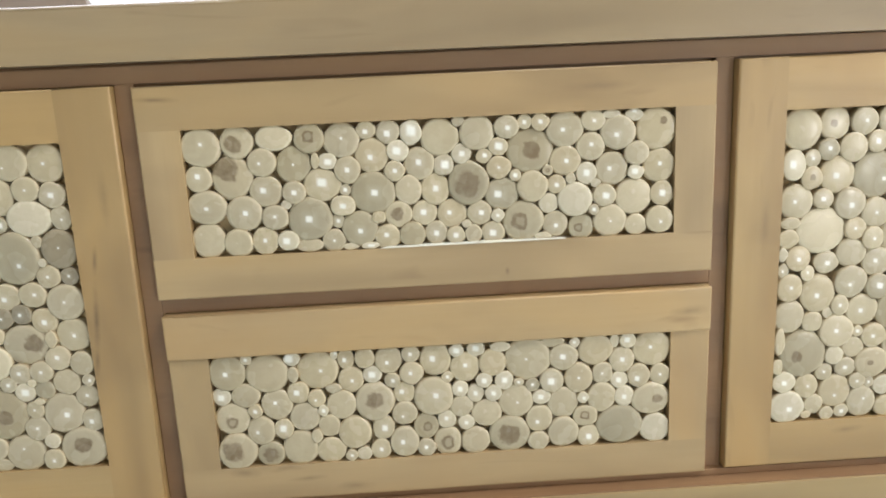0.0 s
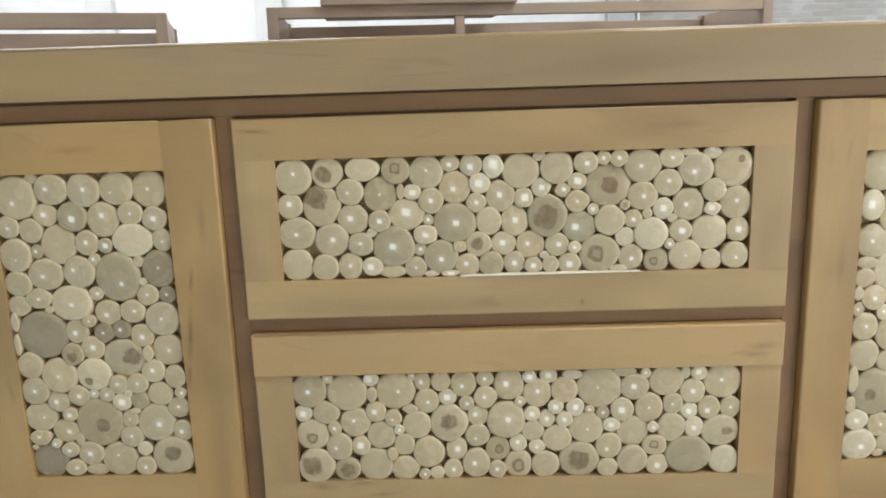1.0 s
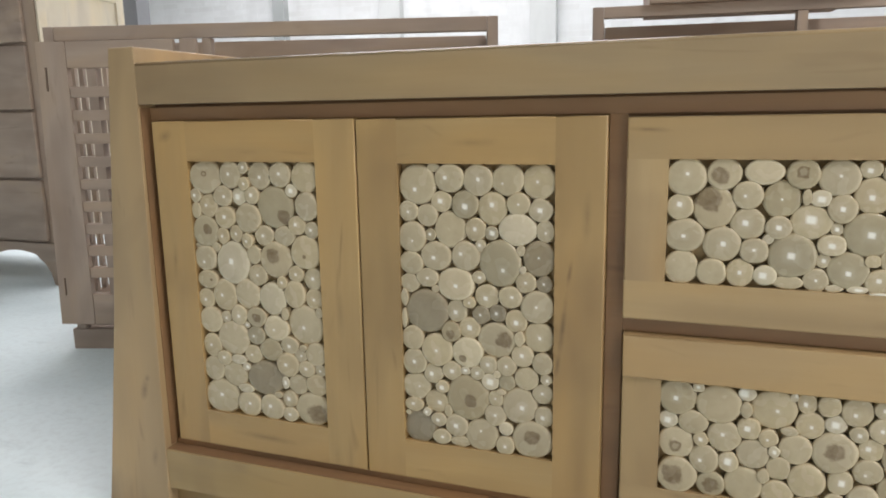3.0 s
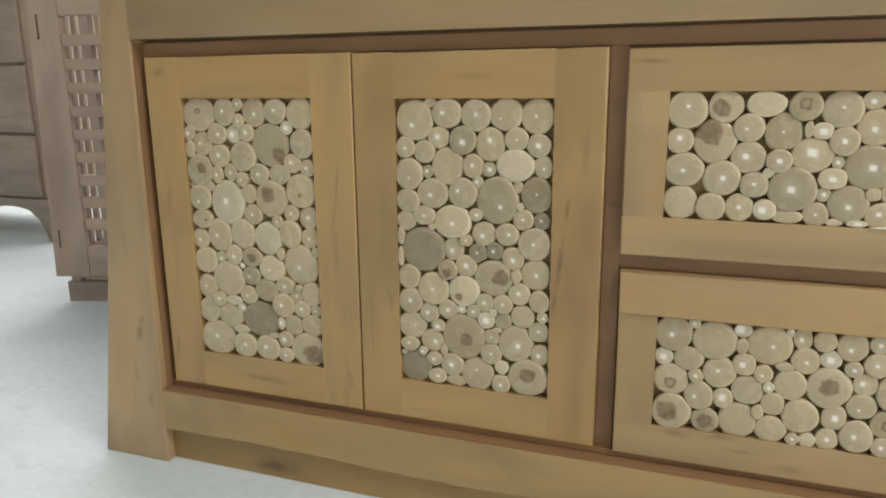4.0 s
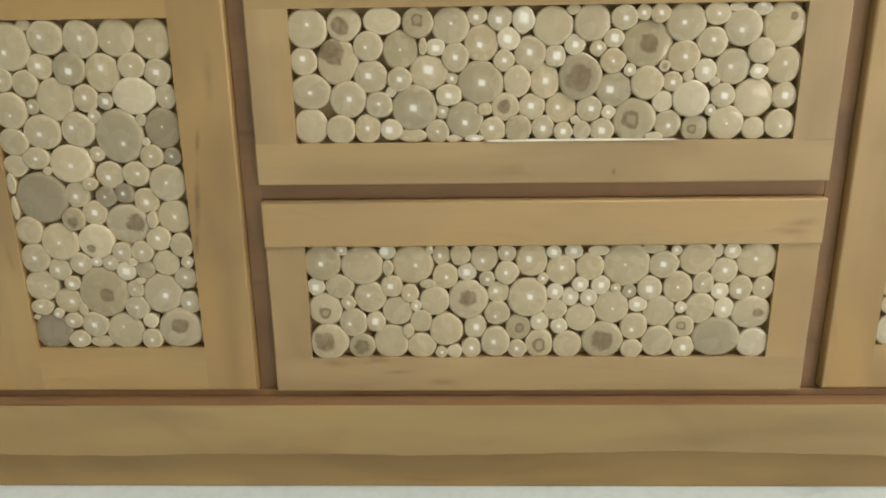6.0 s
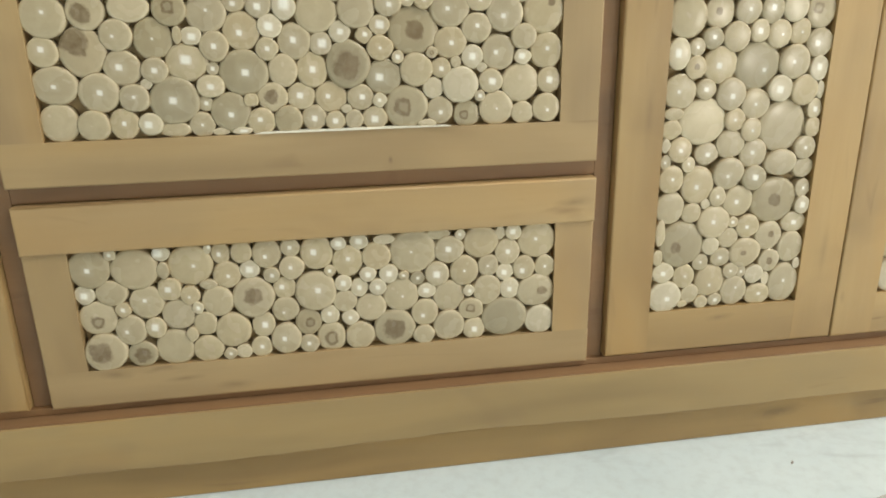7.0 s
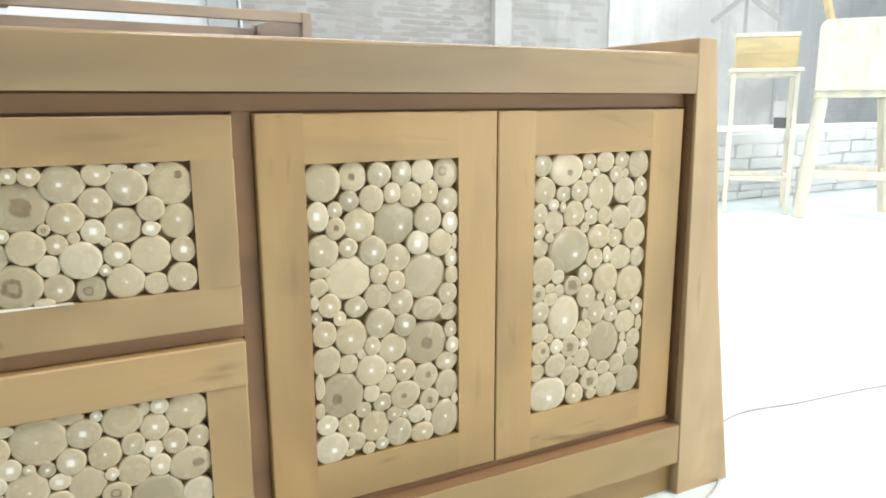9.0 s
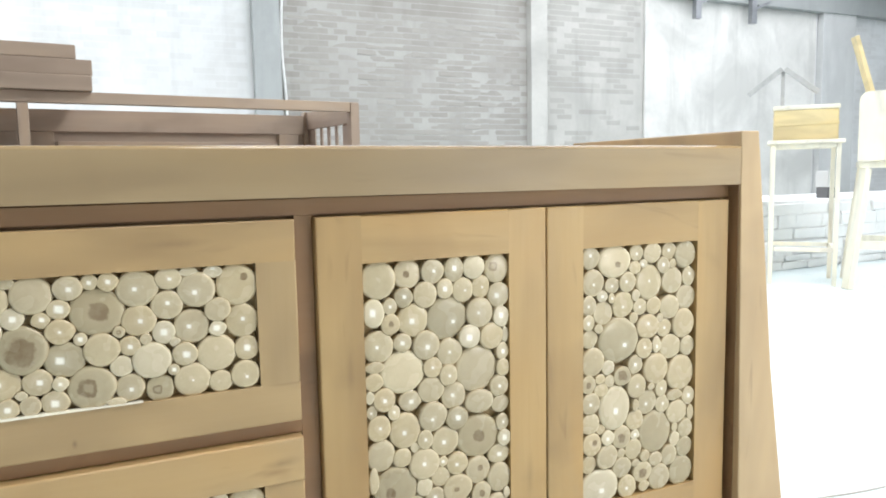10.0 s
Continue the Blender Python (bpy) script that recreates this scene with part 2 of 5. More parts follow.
def backing_material():
    n = Nodes("backing_board", 0.8, 0.2)
    return n.color(n.ramp(n.noise(n.coords(), 40, 3), [(0.3, (0.41, 0.30, 0.155)), (0.7, (0.52, 0.39, 0.21))])).mat


def concrete_material():
    """Pale painted screed: cloudy stains, fine grit, a few dark specks."""
    n = Nodes("pale_screed", 0.42, 0.4)
    v = n.coords((1, 1, 1), shift=False)
    cloud = n.noise(v, 1.6, 5.0, 0.6, 0.5)
    grit = n.noise(v, 55.0, 3.0, 0.6)
    col = n.mix(n.ramp(cloud, [(0.32, grey3(0)), (0.68, grey3(1))]), (0.595, 0.68, 0.683), (0.73, 0.805, 0.805))
    col = n.mix(n.ramp(grit, [(0.45, grey3(0)), (0.75, grey3(0.22))]), col, (0.40, 0.42, 0.40))
    scuff = n.noise(n.coords((1.0, 3.0, 1.0), shift=False), 4.0, 4.0, 0.65, 1.0)
    col = n.mix(n.ramp(scuff, [(0.60, grey3(0)), (0.78, grey3(0.4))]), col, (0.36, 0.40, 0.40))
    n.link(n.ramp(cloud, [(0.3, grey3(0.32)), (0.7, grey3(0.55))]), n.bsdf.inputs["Roughness"])
    return n.color(col).bump(grit, 0.12, 0.001).mat


def wash_material(name, base, dirt, amount):
    """Limewash over masonry, patchy and dirty."""
    n = Nodes(name, 0.85, 0.2)
    v = n.coords((1, 1, 1), shift=False)
    big = n.noise(v, 0.9, 4.0, 0.6, 0.6)
    small = n.noise(v, 22.0, 4.0, 0.65)
    col = n.mix(n.ramp(big, [(0.38, grey3(0)), (0.66, grey3(amount))]), base, dirt)
    col = n.mix(n.ramp(small, [(0.5, grey3(0)), (0.8, grey3(0.3))]), col, dirt)
    rnd = n.math("FRACT", n.math("ADD", n.add("ObjectInfo").outputs["Random"], n.add("NewGeometry").outputs["Random Per Island"]), 0.0)
    col = n.mix(n.math("MULTIPLY", rnd, 0.45), col, dirt)
    streak = n.noise(n.coords((1.6, 1.6, 0.22), shift=False), 2.4, 4.0, 0.6, 0.5)
    col = n.mix(n.ramp(streak, [(0.52, grey3(0)), (0.74, grey3(amount * 0.6))]), col, tuple(c * 0.86 for c in dirt))
    return n.color(col).bump(small, 0.4, 0.004).mat


def plain_material(name, color, rough, metal=0.0, grain=30.0):
    n = Nodes(name, rough)
    n.bsdf.inputs["Metallic"].default_value = metal
    dark = tuple(c * 0.8 for c in color)
    f = n.noise(n.coords(), grain, 3.0)
    return n.color(n.ramp(f, [(0.3, color), (0.75, dark)])).bump(f, 0.06, 0.001).mat


backing = backing_material()
screed = concrete_material()
brick_wash = wash_material("worn_grey_brick", (0.372, 0.358, 0.325), (0.272, 0.255, 0.225), 0.95)
mortar_wash = wash_material("grey_limewashed_mortar", (0.442, 0.43, 0.40), (0.327, 0.313, 0.286), 0.9)
white_brick = wash_material("white_limewashed_brick", (0.73, 0.735, 0.725), (0.54, 0.535, 0.515), 0.75)
white_mortar = wash_material("white_limewashed_mortar", (0.75, 0.755, 0.745), (0.58, 0.58, 0.565), 0.75)
plaster = wash_material("white_plaster", (0.78, 0.79, 0.77), (0.58, 0.60, 0.59), 0.5)
worn_plaster = wash_material("worn_white_plaster", (0.755, 0.745, 0.70), (0.47, 0.468, 0.435), 0.8)
bay_brick = wash_material("thinly_limewashed_brick", (0.445, 0.433, 0.395), (0.335, 0.325, 0.295), 0.9)
bay_mortar = wash_material("thin_limewash_over_mortar", (0.515, 0.505, 0.465), (0.37, 0.362, 0.33), 0.9)
stone_wash = wash_material("pale_rubble_stone", (0.85, 0.855, 0.84), (0.72, 0.725, 0.71), 0.5)
grey_post = wash_material("grey_cement", (0.405, 0.418, 0.405), (0.295, 0.308, 0.298), 0.7)
pale_post = wash_material("pale_grey_cement", (0.60, 0.605, 0.585), (0.48, 0.485, 0.468), 0.7)
dark_post = wash_material("dark_grey_paint", (0.24, 0.24, 0.245), (0.18, 0.18, 0.185), 0.6)
soffit = plain_material("grey_sheet_roof", (0.45, 0.47, 0.47), 0.7)
black_plastic = plain_material("black_plastic", (0.13, 0.13, 0.13), 0.5)
white_cord = plain_material("white_cord", (0.75, 0.75, 0.72), 0.6)
grey_cord = plain_material("grey_cable_sheath", (0.48, 0.455, 0.42), 0.55)
pale_steel = plain_material("pale_grey_metal_paint", (0.46, 0.46, 0.45), 0.5)
steel = plain_material("dull_steel", (0.35, 0.36, 0.37), 0.45, 0.8)


# ---- mesh helpers ----
def solid(bm, lo, hi, bevel=0.002):
    """Adds a box with eased edges to bm."""
    made = bmesh.ops.create_cube(bm, size=1.0)
    size = [h - l for l, h in zip(lo, hi)]
    mid = [(h + l) / 2 for l, h in zip(lo, hi)]
    bmesh.ops.transform(bm, matrix=Matrix.LocRotScale(mid, None, size), verts=made["verts"])
    if bevel:
        edges = list({e for v in made["verts"] for e in v.link_edges})
        bmesh.ops.bevel(bm, geom=edges, offset=min(bevel, min(size) * 0.3), segments=2, profile=0.6, affect="EDGES")
    return bm


def box(lo, hi, bevel=0.002):
    return solid(bmesh.new(), lo, hi, bevel)


def prism(outline, y0, y1, bevel=0.0):
    """An outline of (x, z), drawn out from y0 to y1."""
    bm = bmesh.new()
    front = bm.faces.new([bm.verts.new((x, y0, z)) for x, z in outline])
    moved = bmesh.ops.extrude_face_region(bm, geom=[front])
    bmesh.ops.translate(bm, vec=(0, y1 - y0, 0), verts=[v for v in moved["geom"] if isinstance(v, bmesh.types.BMVert)])
    bmesh.ops.recalc_face_normals(bm, faces=bm.faces)
    if bevel:
        bmesh.ops.bevel(bm, geom=list(bm.edges), offset=bevel, segments=2, profile=0.6, affect="EDGES")
    return bm


def rod(bm, a, b, r0, r1=None, sides=12):
    """Adds a round bar from a to b."""
    a, b = Vector(a), Vector(b)
    turn = (b - a).to_track_quat("Z", "Y").to_matrix().to_4x4()
    m = Matrix.Translation((a + b) / 2) @ turn
    bmesh.ops.create_cone(bm, cap_ends=True, segments=sides, radius1=r0, radius2=r0 if r1 is None else r1, depth=(b - a).length, matrix=m)
    return bm


def bar(a, b, w, d, bevel=0.003):
    """A squared bar from a to b."""
    a, b = Vector(a), Vector(b)
    bm = box((-w / 2, -d / 2, -(b - a).length / 2), (w / 2, d / 2, (b - a).length / 2), bevel)
    turn = (b - a).to_track_quat("Z", "Y").to_matrix().to_4x4()
    bmesh.ops.transform(bm, matrix=Matrix.Translation((a + b) / 2) @ turn, verts=bm.verts)
    return bm


def mesh_of(name, bm, material, smooth=False):
    """A mesh; smooth: shaded smooth on its domed face, with crisp sides."""
    me = bpy.data.meshes.new(name)
    bm.to_mesh(me)
    bm.free()
    me.materials.append(material)
    for p in me.polygons:
        p.use_smooth = smooth and abs(p.normal.y) > 0.45
    return me


def part(name, bm, material, parent=None, label="", smooth=False):
    """Links a bmesh as one mesh object, under a thing or a part."""
    ob = new(name, mesh_of(name, bm, material, smooth))
    ob.parent = parent
    return tagged(ob, label) if label else ob


def thing(name, label, category, group=""):
    ob = new(name)
    ob.empty_display_size = 0.1
    return tagged(ob, label, category, group)


def structure(name, bm, material, label, category):
    return tagged(part(name, bm, material), label, category, kind="structure")


# ---- the shed ----
X0, X1, Y0, Y1, HIGH = -9.5, 14.0, -4.2, 7.6, 4.2
PIERS = ((-5.57, 0.17), (-4.0, 0.28), (-2.1, 0.30), (1.80, 0.30), (5.37, 0.25), (11.15, 0.78))
structure("floor", box((X0, Y0, -0.12), (X1, Y1, 0.0), 0), screed, "pale bluish painted screed floor with scuffs and stains", "floor")
structure("wall_back_left", box((X0, Y1, 0.0), (1.80, Y1 + 0.2, HIGH), 0), white_mortar, "brick wall in thick limewash white", "wall")
structure("wall_back_right", box((1.80, Y1, 0.0), (5.37, Y1 + 0.2, HIGH), 0), mortar_wash, "grey limewashed brick wall with worn patches", "wall")
structure("wall_back_bay", box((5.37, Y1, 0.0), (10.7, Y1 + 0.2, HIGH), 0), bay_mortar, "brick wall under thin worn limewash", "wall")
# corner stretch whitened, to stand in for the haze over it
structure("wall_back_corner", box((10.7, Y1, 0.0), (X1, Y1 + 0.2, HIGH), 0), white_mortar, "brick wall in thick limewash white", "wall")
# unseen wall, assumed; its grey keeps bounced light low
structure("wall_left", box((X0 - 0.2, Y0 - 0.2, 0.0), (X0, Y1 + 0.2, HIGH), 0), grey_post, "unseen shed wall, grey to cut the fill light", "wall")
# unseen wall, placed so that its opening lights the right end most
right = bmesh.new()
solid(right, (4.6, Y0 - 0.2, 0.0), (4.8, -3.4, HIGH), 0)
solid(right, (4.6, -0.6, 0.0), (4.8, -0.2, HIGH), 0)
solid(right, (4.6, -3.4, 2.6), (4.8, -0.6, HIGH), 0)
solid(right, (4.6, -3.4, 0.0), (4.8, -0.6, 0.3), 0)
structure("wall_right", right, plaster, "unseen plastered wall added with a wide opening for light", "wall")
# out-of-view walls, added to close the shed
structure("wall_return", box((4.8, -0.4, 0.0), (X1, -0.2, HIGH), 0), plaster, "unseen white plastered wall added to close the shed", "wall")
structure("wall_far_right", box((X1, -0.4, 0.0), (X1 + 0.2, Y1 + 0.2, HIGH), 0), plaster, "unseen white plastered wall added to close the shed", "wall")
# unseen front wall in dull grey, with low windows made up for the lamps
front = bmesh.new()
for a, c in ((X0, -3.08), (-2.52, -0.18), (0.38, 2.72), (3.28, 4.6)):
    solid(front, (a, Y0 - 0.2, 0.17), (c, Y0, 0.73), 0)
solid(front, (X0, Y0 - 0.2, 0.0), (4.6, Y0, 0.17), 0)
solid(front, (X0, Y0 - 0.2, 0.73), (4.6, Y0, HIGH), 0)
structure("wall_front", front, grey_post, "unseen grey shed wall with three assumed low windows", "wall")
roof = bmesh.new()
# unseen, assumed roof sheets round the four openings of the added lamps
for lo, hi in (((X0, Y0), (X1, -2.8)), ((X0, -2.8), (-4.2, -0.4)), ((-2.2, -2.8), (1.8, -0.4)), ((3.8, -2.8), (X1, -0.4)), ((X0, -0.4), (X1, 1.6)),
               ((X0, 1.6), (-5.8, Y1)), ((-1.1, 1.6), (1.3, Y1)), ((11.2, 1.6), (X1, Y1)), ((-5.8, 7.1), (-1.1, Y1)), ((1.3, 7.1), (11.2, Y1))):
    solid(roof, (*lo, HIGH), (*hi, HIGH + 0.1), 0)
structure("ceiling", roof, soffit, "unseen sheet roof with assumed skylights", "ceiling")

# piers and a lintel against the back wall
for x, w in PIERS:
    structure("pier", box((x - w / 2, Y1 - 0.12, 0.0), (x + w / 2, Y1, HIGH - 0.01), 0.006), bay_mortar if 5 < x < 6 else pale_post if x > 10 or -5 < x < 0 else grey_post, "grey cement pier against the brick wall", "pier")
structure("lintel", box((7.5, Y1 - 0.16, 3.15), (X1, Y1 - 0.004, 3.6), 0.006), grey_post, "grey cement lintel over the plastered bay", "lintel")
structure("plaster_bay", box((7.2, Y1 - 0.03, 0.0), (10.7, Y1 - 0.002, 3.15), 0.004), worn_plaster, "white plastered bay of the back wall", "wall")

# low rubble ledge behind the stools
ledge = box((3.35, 2.62, 0.0), (8.5, 3.3, 0.468), 0.01)
ledge = structure("ledge", ledge, stone_wash, "low ledge of pale limewashed rubble stone", "ledge")
rng = random.Random(21)
z = 0.0
while z < 0.43:
    h = min(rng.uniform(0.045, 0.10), 0.466 - z)
    x = 3.36 + rng.uniform(0.0, 0.12)
    while x < 5.9:
        w = rng.uniform(0.10, 0.34)
        stone = box((x, 2.60 + rng.uniform(-0.014, 0.012), z + 0.003), (x + w - rng.uniform(0.001, 0.006), 2.64, z + h - rng.uniform(0.0, 0.004)), 0.008)
        for v in stone.verts:
            v.co += Vector((rng.uniform(-0.008, 0.008), rng.uniform(-0.004, 0.004) * (v.co.y < 2.62), rng.uniform(-0.006, 0.006)))
        part("stone", stone, stone_wash, ledge)
        x += w
    z += h


# ---- the sideboard ----
SLICES = {}


def slices(panel, tone, mark, rows):
    """Branch slices of a panel, in millimetres from its lower left corner: across, up, half width, half height; then the mark's place and size in parts of the slice."""
    for across, up, wide, high, *at in rows:
        SLICES.setdefault(panel, []).append((tone, mark, across, up, wide, high, at))


slices("door_one", "bright", "", [(133, 192, 23.1, 24.0), (65, 91, 14.0, 7.7), (75, 45, 13.9, 7.0)])
slices("door_one", "bright", "pith", [(86, 345, 12.7, 13.1, -0.2, -0.06, 0.34), (175, 355, 9.4, 9.5, -0.06, -0.0, 0.36), (67, 244, 28.5, 32.1, -0.07, 0.06, 0.14), (85, 148, 5.3, 4.7, 0.0, 0.0, 0.44), (136, 147, 21.1, 19.1, -0.15, -0.12, 0.08), (78, 80, 6.8, 6.7, 0.25, 0.02, 0.38), (147, 62, 6.2, 9.7, -0.05, -0.0, 0.37)])
slices("door_one", "dark", "", [(111, 65, 30.8, 26.6)])
slices("door_one", "grey", "", [(124, 112, 18.8, 17.4)])
slices("door_one", "grey", "heart", [(146, 330, 29.2, 30.0, 0.46, -0.43, 0.3), (22, 291, 22.2, 23.2, 0.21, 0.12, 0.29), (103, 162, 16.4, 14.7, 0.05, -0.09, 0.41)])
slices("door_one", "grey", "pith", [(100, 133, 15.0, 14.4, -0.25, -0.08, 0.1)])
slices("door_one", "pale", "", [(198, 375, 20.7, 22.1), (8, 322, 8.0, 12.1), (200, 333, 18.5, 19.8), (99, 313, 21.5, 21.4), (159, 288, 17.7, 14.0), (105, 258, 12.2, 13.7), (38, 267, 8.2, 7.2), (7, 269, 5.5, 4.2), (89, 196, 21.2, 22.9), (172, 202, 17.3, 20.0), (19, 151, 20.6, 19.7), (154, 171, 6.3, 9.0), (212, 177, 5.5, 7.9), (58, 125, 27.8, 26.8), (202, 112, 16.7, 17.5), (17, 71, 18.6, 19.2), (56, 65, 21.4, 19.1), (168, 61, 15.6, 15.4), (201, 64, 18.1, 16.4), (133, 41, 7.7, 4.5), (182, 121, 5.8, 4.6)])
slices("door_one", "pale", "heart", [(143, 252, 26.7, 25.9, -0.19, 0.18, 0.36), (194, 266, 23.2, 24.0, -0.05, -0.25, 0.1), (19, 216, 18.6, 14.0, 0.4, -0.03, 0.12), (191, 24, 28.6, 25.7, 0.32, -0.2, 0.49)])
slices("door_one", "pale", "pith", [(73, 377, 18.0, 19.5, -0.12, 0.04, 0.12), (97, 388, 8.4, 9.0, 0.04, 0.0, 0.23), (122, 376, 19.1, 19.8, 0.07, -0.12, 0.12), (158, 378, 17.2, 17.8, -0.03, 0.06, 0.13), (96, 364, 9.1, 9.6, 0.1, 0.0, 0.18), (9, 345, 9.6, 10.5, -0.2, -0.0, 0.23), (30, 330, 17.0, 16.8, -0.21, 0.01, 0.12), (58, 345, 15.6, 14.9, 0.15, -0.05, 0.14), (109, 347, 11.8, 12.5, -0.05, 0.04, 0.23), (59, 313, 17.8, 16.3, -0.03, 0.03, 0.17), (182, 305, 14.0, 13.6, -0.14, 0.09, 0.18), (206, 299, 11.8, 11.8, -0.12, -0.0, 0.18), (53, 285, 10.1, 12.5, -0.11, -0.07, 0.18), (76, 289, 11.3, 12.3, -0.01, -0.04, 0.15)])
slices("door_one", "pale", "pith", [(125, 288, 15.8, 14.6, -0.12, -0.04, 0.15), (96, 279, 9.6, 11.0, -0.12, -0.07, 0.17), (18, 249, 19.1, 19.3, -0.12, -0.3, 0.1), (109, 227, 15.9, 15.5, 0.0, 0.0, 0.12), (176, 233, 12.1, 12.0, -0.0, -0.04, 0.16), (204, 227, 15.3, 16.3, -0.04, 0.03, 0.15), (152, 219, 8.7, 8.9, 0.0, 0.0, 0.18), (13, 185, 14.4, 15.5, -0.09, -0.13, 0.13), (48, 192, 20.8, 25.4, -0.21, 0.0, 0.09), (204, 197, 14.5, 14.6, -0.03, -0.06, 0.12), (48, 158, 8.7, 9.1, -0.02, -0.17, 0.21), (72, 163, 14.0, 15.2, -0.01, -0.1, 0.17), (186, 155, 28.3, 30.0, -0.08, -0.1, 0.09), (17, 109, 17.2, 18.5, -0.11, 0.02, 0.1)])
slices("door_one", "pale", "pith", [(157, 122, 14.8, 13.3, -0.01, -0.09, 0.17), (176, 108, 9.9, 10.4, 0.09, 0.01, 0.14), (39, 91, 12.8, 11.3, 0.01, 0.08, 0.18), (92, 102, 14.6, 13.8, -0.14, -0.09, 0.1), (153, 91, 18.9, 18.3, -0.15, 0.02, 0.13), (185, 88, 13.5, 12.0, -0.04, 0.04, 0.16), (209, 88, 9.5, 8.8, -0.1, -0.07, 0.16), (29, 26, 31.0, 27.4, -0.03, 0.09, 0.1), (79, 19, 20.6, 19.9, 0.06, 0.08, 0.11), (120, 19, 21.0, 20.1, -0.1, 0.1, 0.14), (153, 37, 12.6, 12.8, -0.11, -0.01, 0.25), (152, 12, 13.4, 11.5, 0.0, 0.0, 0.18)])
slices("door_one", "pale", "ring", [(28, 373, 27.5, 23.8, -0.07, 0.17, 0.16)])
slices("door_two", "bright", "", [(165, 311, 24.5, 20.1), (172, 259, 4.5, 4.8), (137, 113, 5.2, 5.2), (149, 36, 9.3, 9.5), (143, 89, 6.3, 4.1)])
slices("door_two", "bright", "heart", [(95, 139, 21.6, 20.7, -0.27, -0.38, 0.21)])
slices("door_two", "bright", "pith", [(79, 234, 25.8, 21.9, 0.04, -0.09, 0.11), (92, 113, 7.0, 5.6, 0.0, 0.15, 0.36), (127, 101, 11.6, 11.6, 0.0, 0.0, 0.38), (35, 47, 6.2, 6.1, -0.18, -0.13, 0.32)])
slices("door_two", "dark", "", [(37, 193, 31.6, 29.4), (22, 22, 23.6, 23.3)])
slices("door_two", "dark", "pith", [(193, 274, 20.0, 22.3, -0.0, 0.07, 0.05), (200, 241, 10.3, 10.4, -0.05, 0.04, 0.14), (115, 194, 12.3, 12.2, -0.09, -0.01, 0.11), (138, 198, 11.4, 11.6, -0.14, -0.01, 0.18)])
slices("door_two", "grey", "", [(150, 103, 11.4, 11.5)])
slices("door_two", "grey", "heart", [(72, 167, 13.5, 14.0, -0.07, -0.29, 0.4), (95, 74, 29.7, 31.6, 0.12, -0.12, 0.24)])
slices("door_two", "grey", "pith", [(94, 342, 17.7, 17.9, 0.01, -0.14, 0.22), (45, 300, 7.8, 8.2, -0.08, 0.07, 0.24), (130, 305, 9.1, 9.0, 0.11, 0.03, 0.38), (141, 265, 27.3, 30.3, 0.16, -0.25, 0.09)])
slices("door_two", "pale", "", [(50, 390, 8.3, 5.8), (40, 326, 14.7, 15.0), (73, 308, 21.4, 23.4), (16, 260, 17.1, 15.3), (169, 284, 5.9, 7.0), (13, 232, 13.5, 13.0), (5, 211, 5.1, 11.8), (50, 226, 5.5, 5.1), (4, 181, 4.1, 13.7), (15, 153, 15.9, 17.0), (168, 166, 6.6, 10.0), (199, 134, 13.5, 14.3), (177, 111, 15.9, 15.6), (6, 42, 4.0, 3.6), (66, 51, 5.6, 8.8), (84, 8, 14.3, 7.9)])
slices("door_two", "pale", "heart", [(136, 160, 25.9, 24.3, 0.36, 0.05, 0.38), (185, 25, 27.1, 25.5, -0.0, 0.15, 0.36)])
slices("door_two", "pale", "pith", [(27, 367, 25.9, 25.9, -0.11, -0.24, 0.1), (73, 376, 19.7, 18.5, -0.26, 0.04, 0.13), (112, 374, 19.4, 20.1, 0.03, 0.05, 0.13), (152, 375, 20.1, 20.2, -0.32, -0.22, 0.05), (192, 373, 20.5, 21.7, -0.06, -0.0, 0.08), (61, 345, 14.4, 13.8, -0.11, 0.03, 0.23), (131, 337, 19.2, 21.3, -0.01, 0.24, 0.15), (166, 344, 15.1, 14.2, 0.0, 0.0, 0.08), (195, 337, 14.8, 14.5, -0.06, -0.0, 0.22), (13, 331, 13.6, 13.4, -0.0, -0.07, 0.13), (108, 309, 14.1, 15.0, -0.04, 0.05, 0.17), (201, 310, 11.5, 13.9, 0.04, -0.12, 0.11), (18, 296, 19.6, 20.3, 0.06, -0.24, 0.06), (115, 288, 7.2, 7.7, -0.18, 0.09, 0.27)])
slices("door_two", "pale", "pith", [(52, 271, 21.0, 19.4, -0.13, -0.1, 0.13), (94, 273, 19.0, 19.5, -0.31, 0.15, 0.13), (39, 241, 15.6, 12.8, 0.03, -0.06, 0.13), (112, 245, 9.0, 8.4, 0.15, 0.01, 0.23), (176, 242, 13.2, 13.2, -0.02, -0.0, 0.13), (123, 220, 16.4, 15.6, -0.1, -0.17, 0.18), (155, 221, 15.3, 14.4, 0.17, 0.04, 0.14), (99, 210, 8.5, 7.7, 0.0, 0.0, 0.16), (81, 197, 13.8, 15.3, -0.14, -0.13, 0.19), (163, 189, 14.6, 15.0, -0.0, -0.12, 0.21), (191, 210, 20.8, 21.2, -0.04, 0.03, 0.08), (98, 174, 14.5, 14.9, 0.04, 0.04, 0.24), (193, 169, 19.3, 19.9, 0.08, -0.02, 0.11), (51, 139, 22.3, 22.0, -0.03, -0.04, 0.09)])
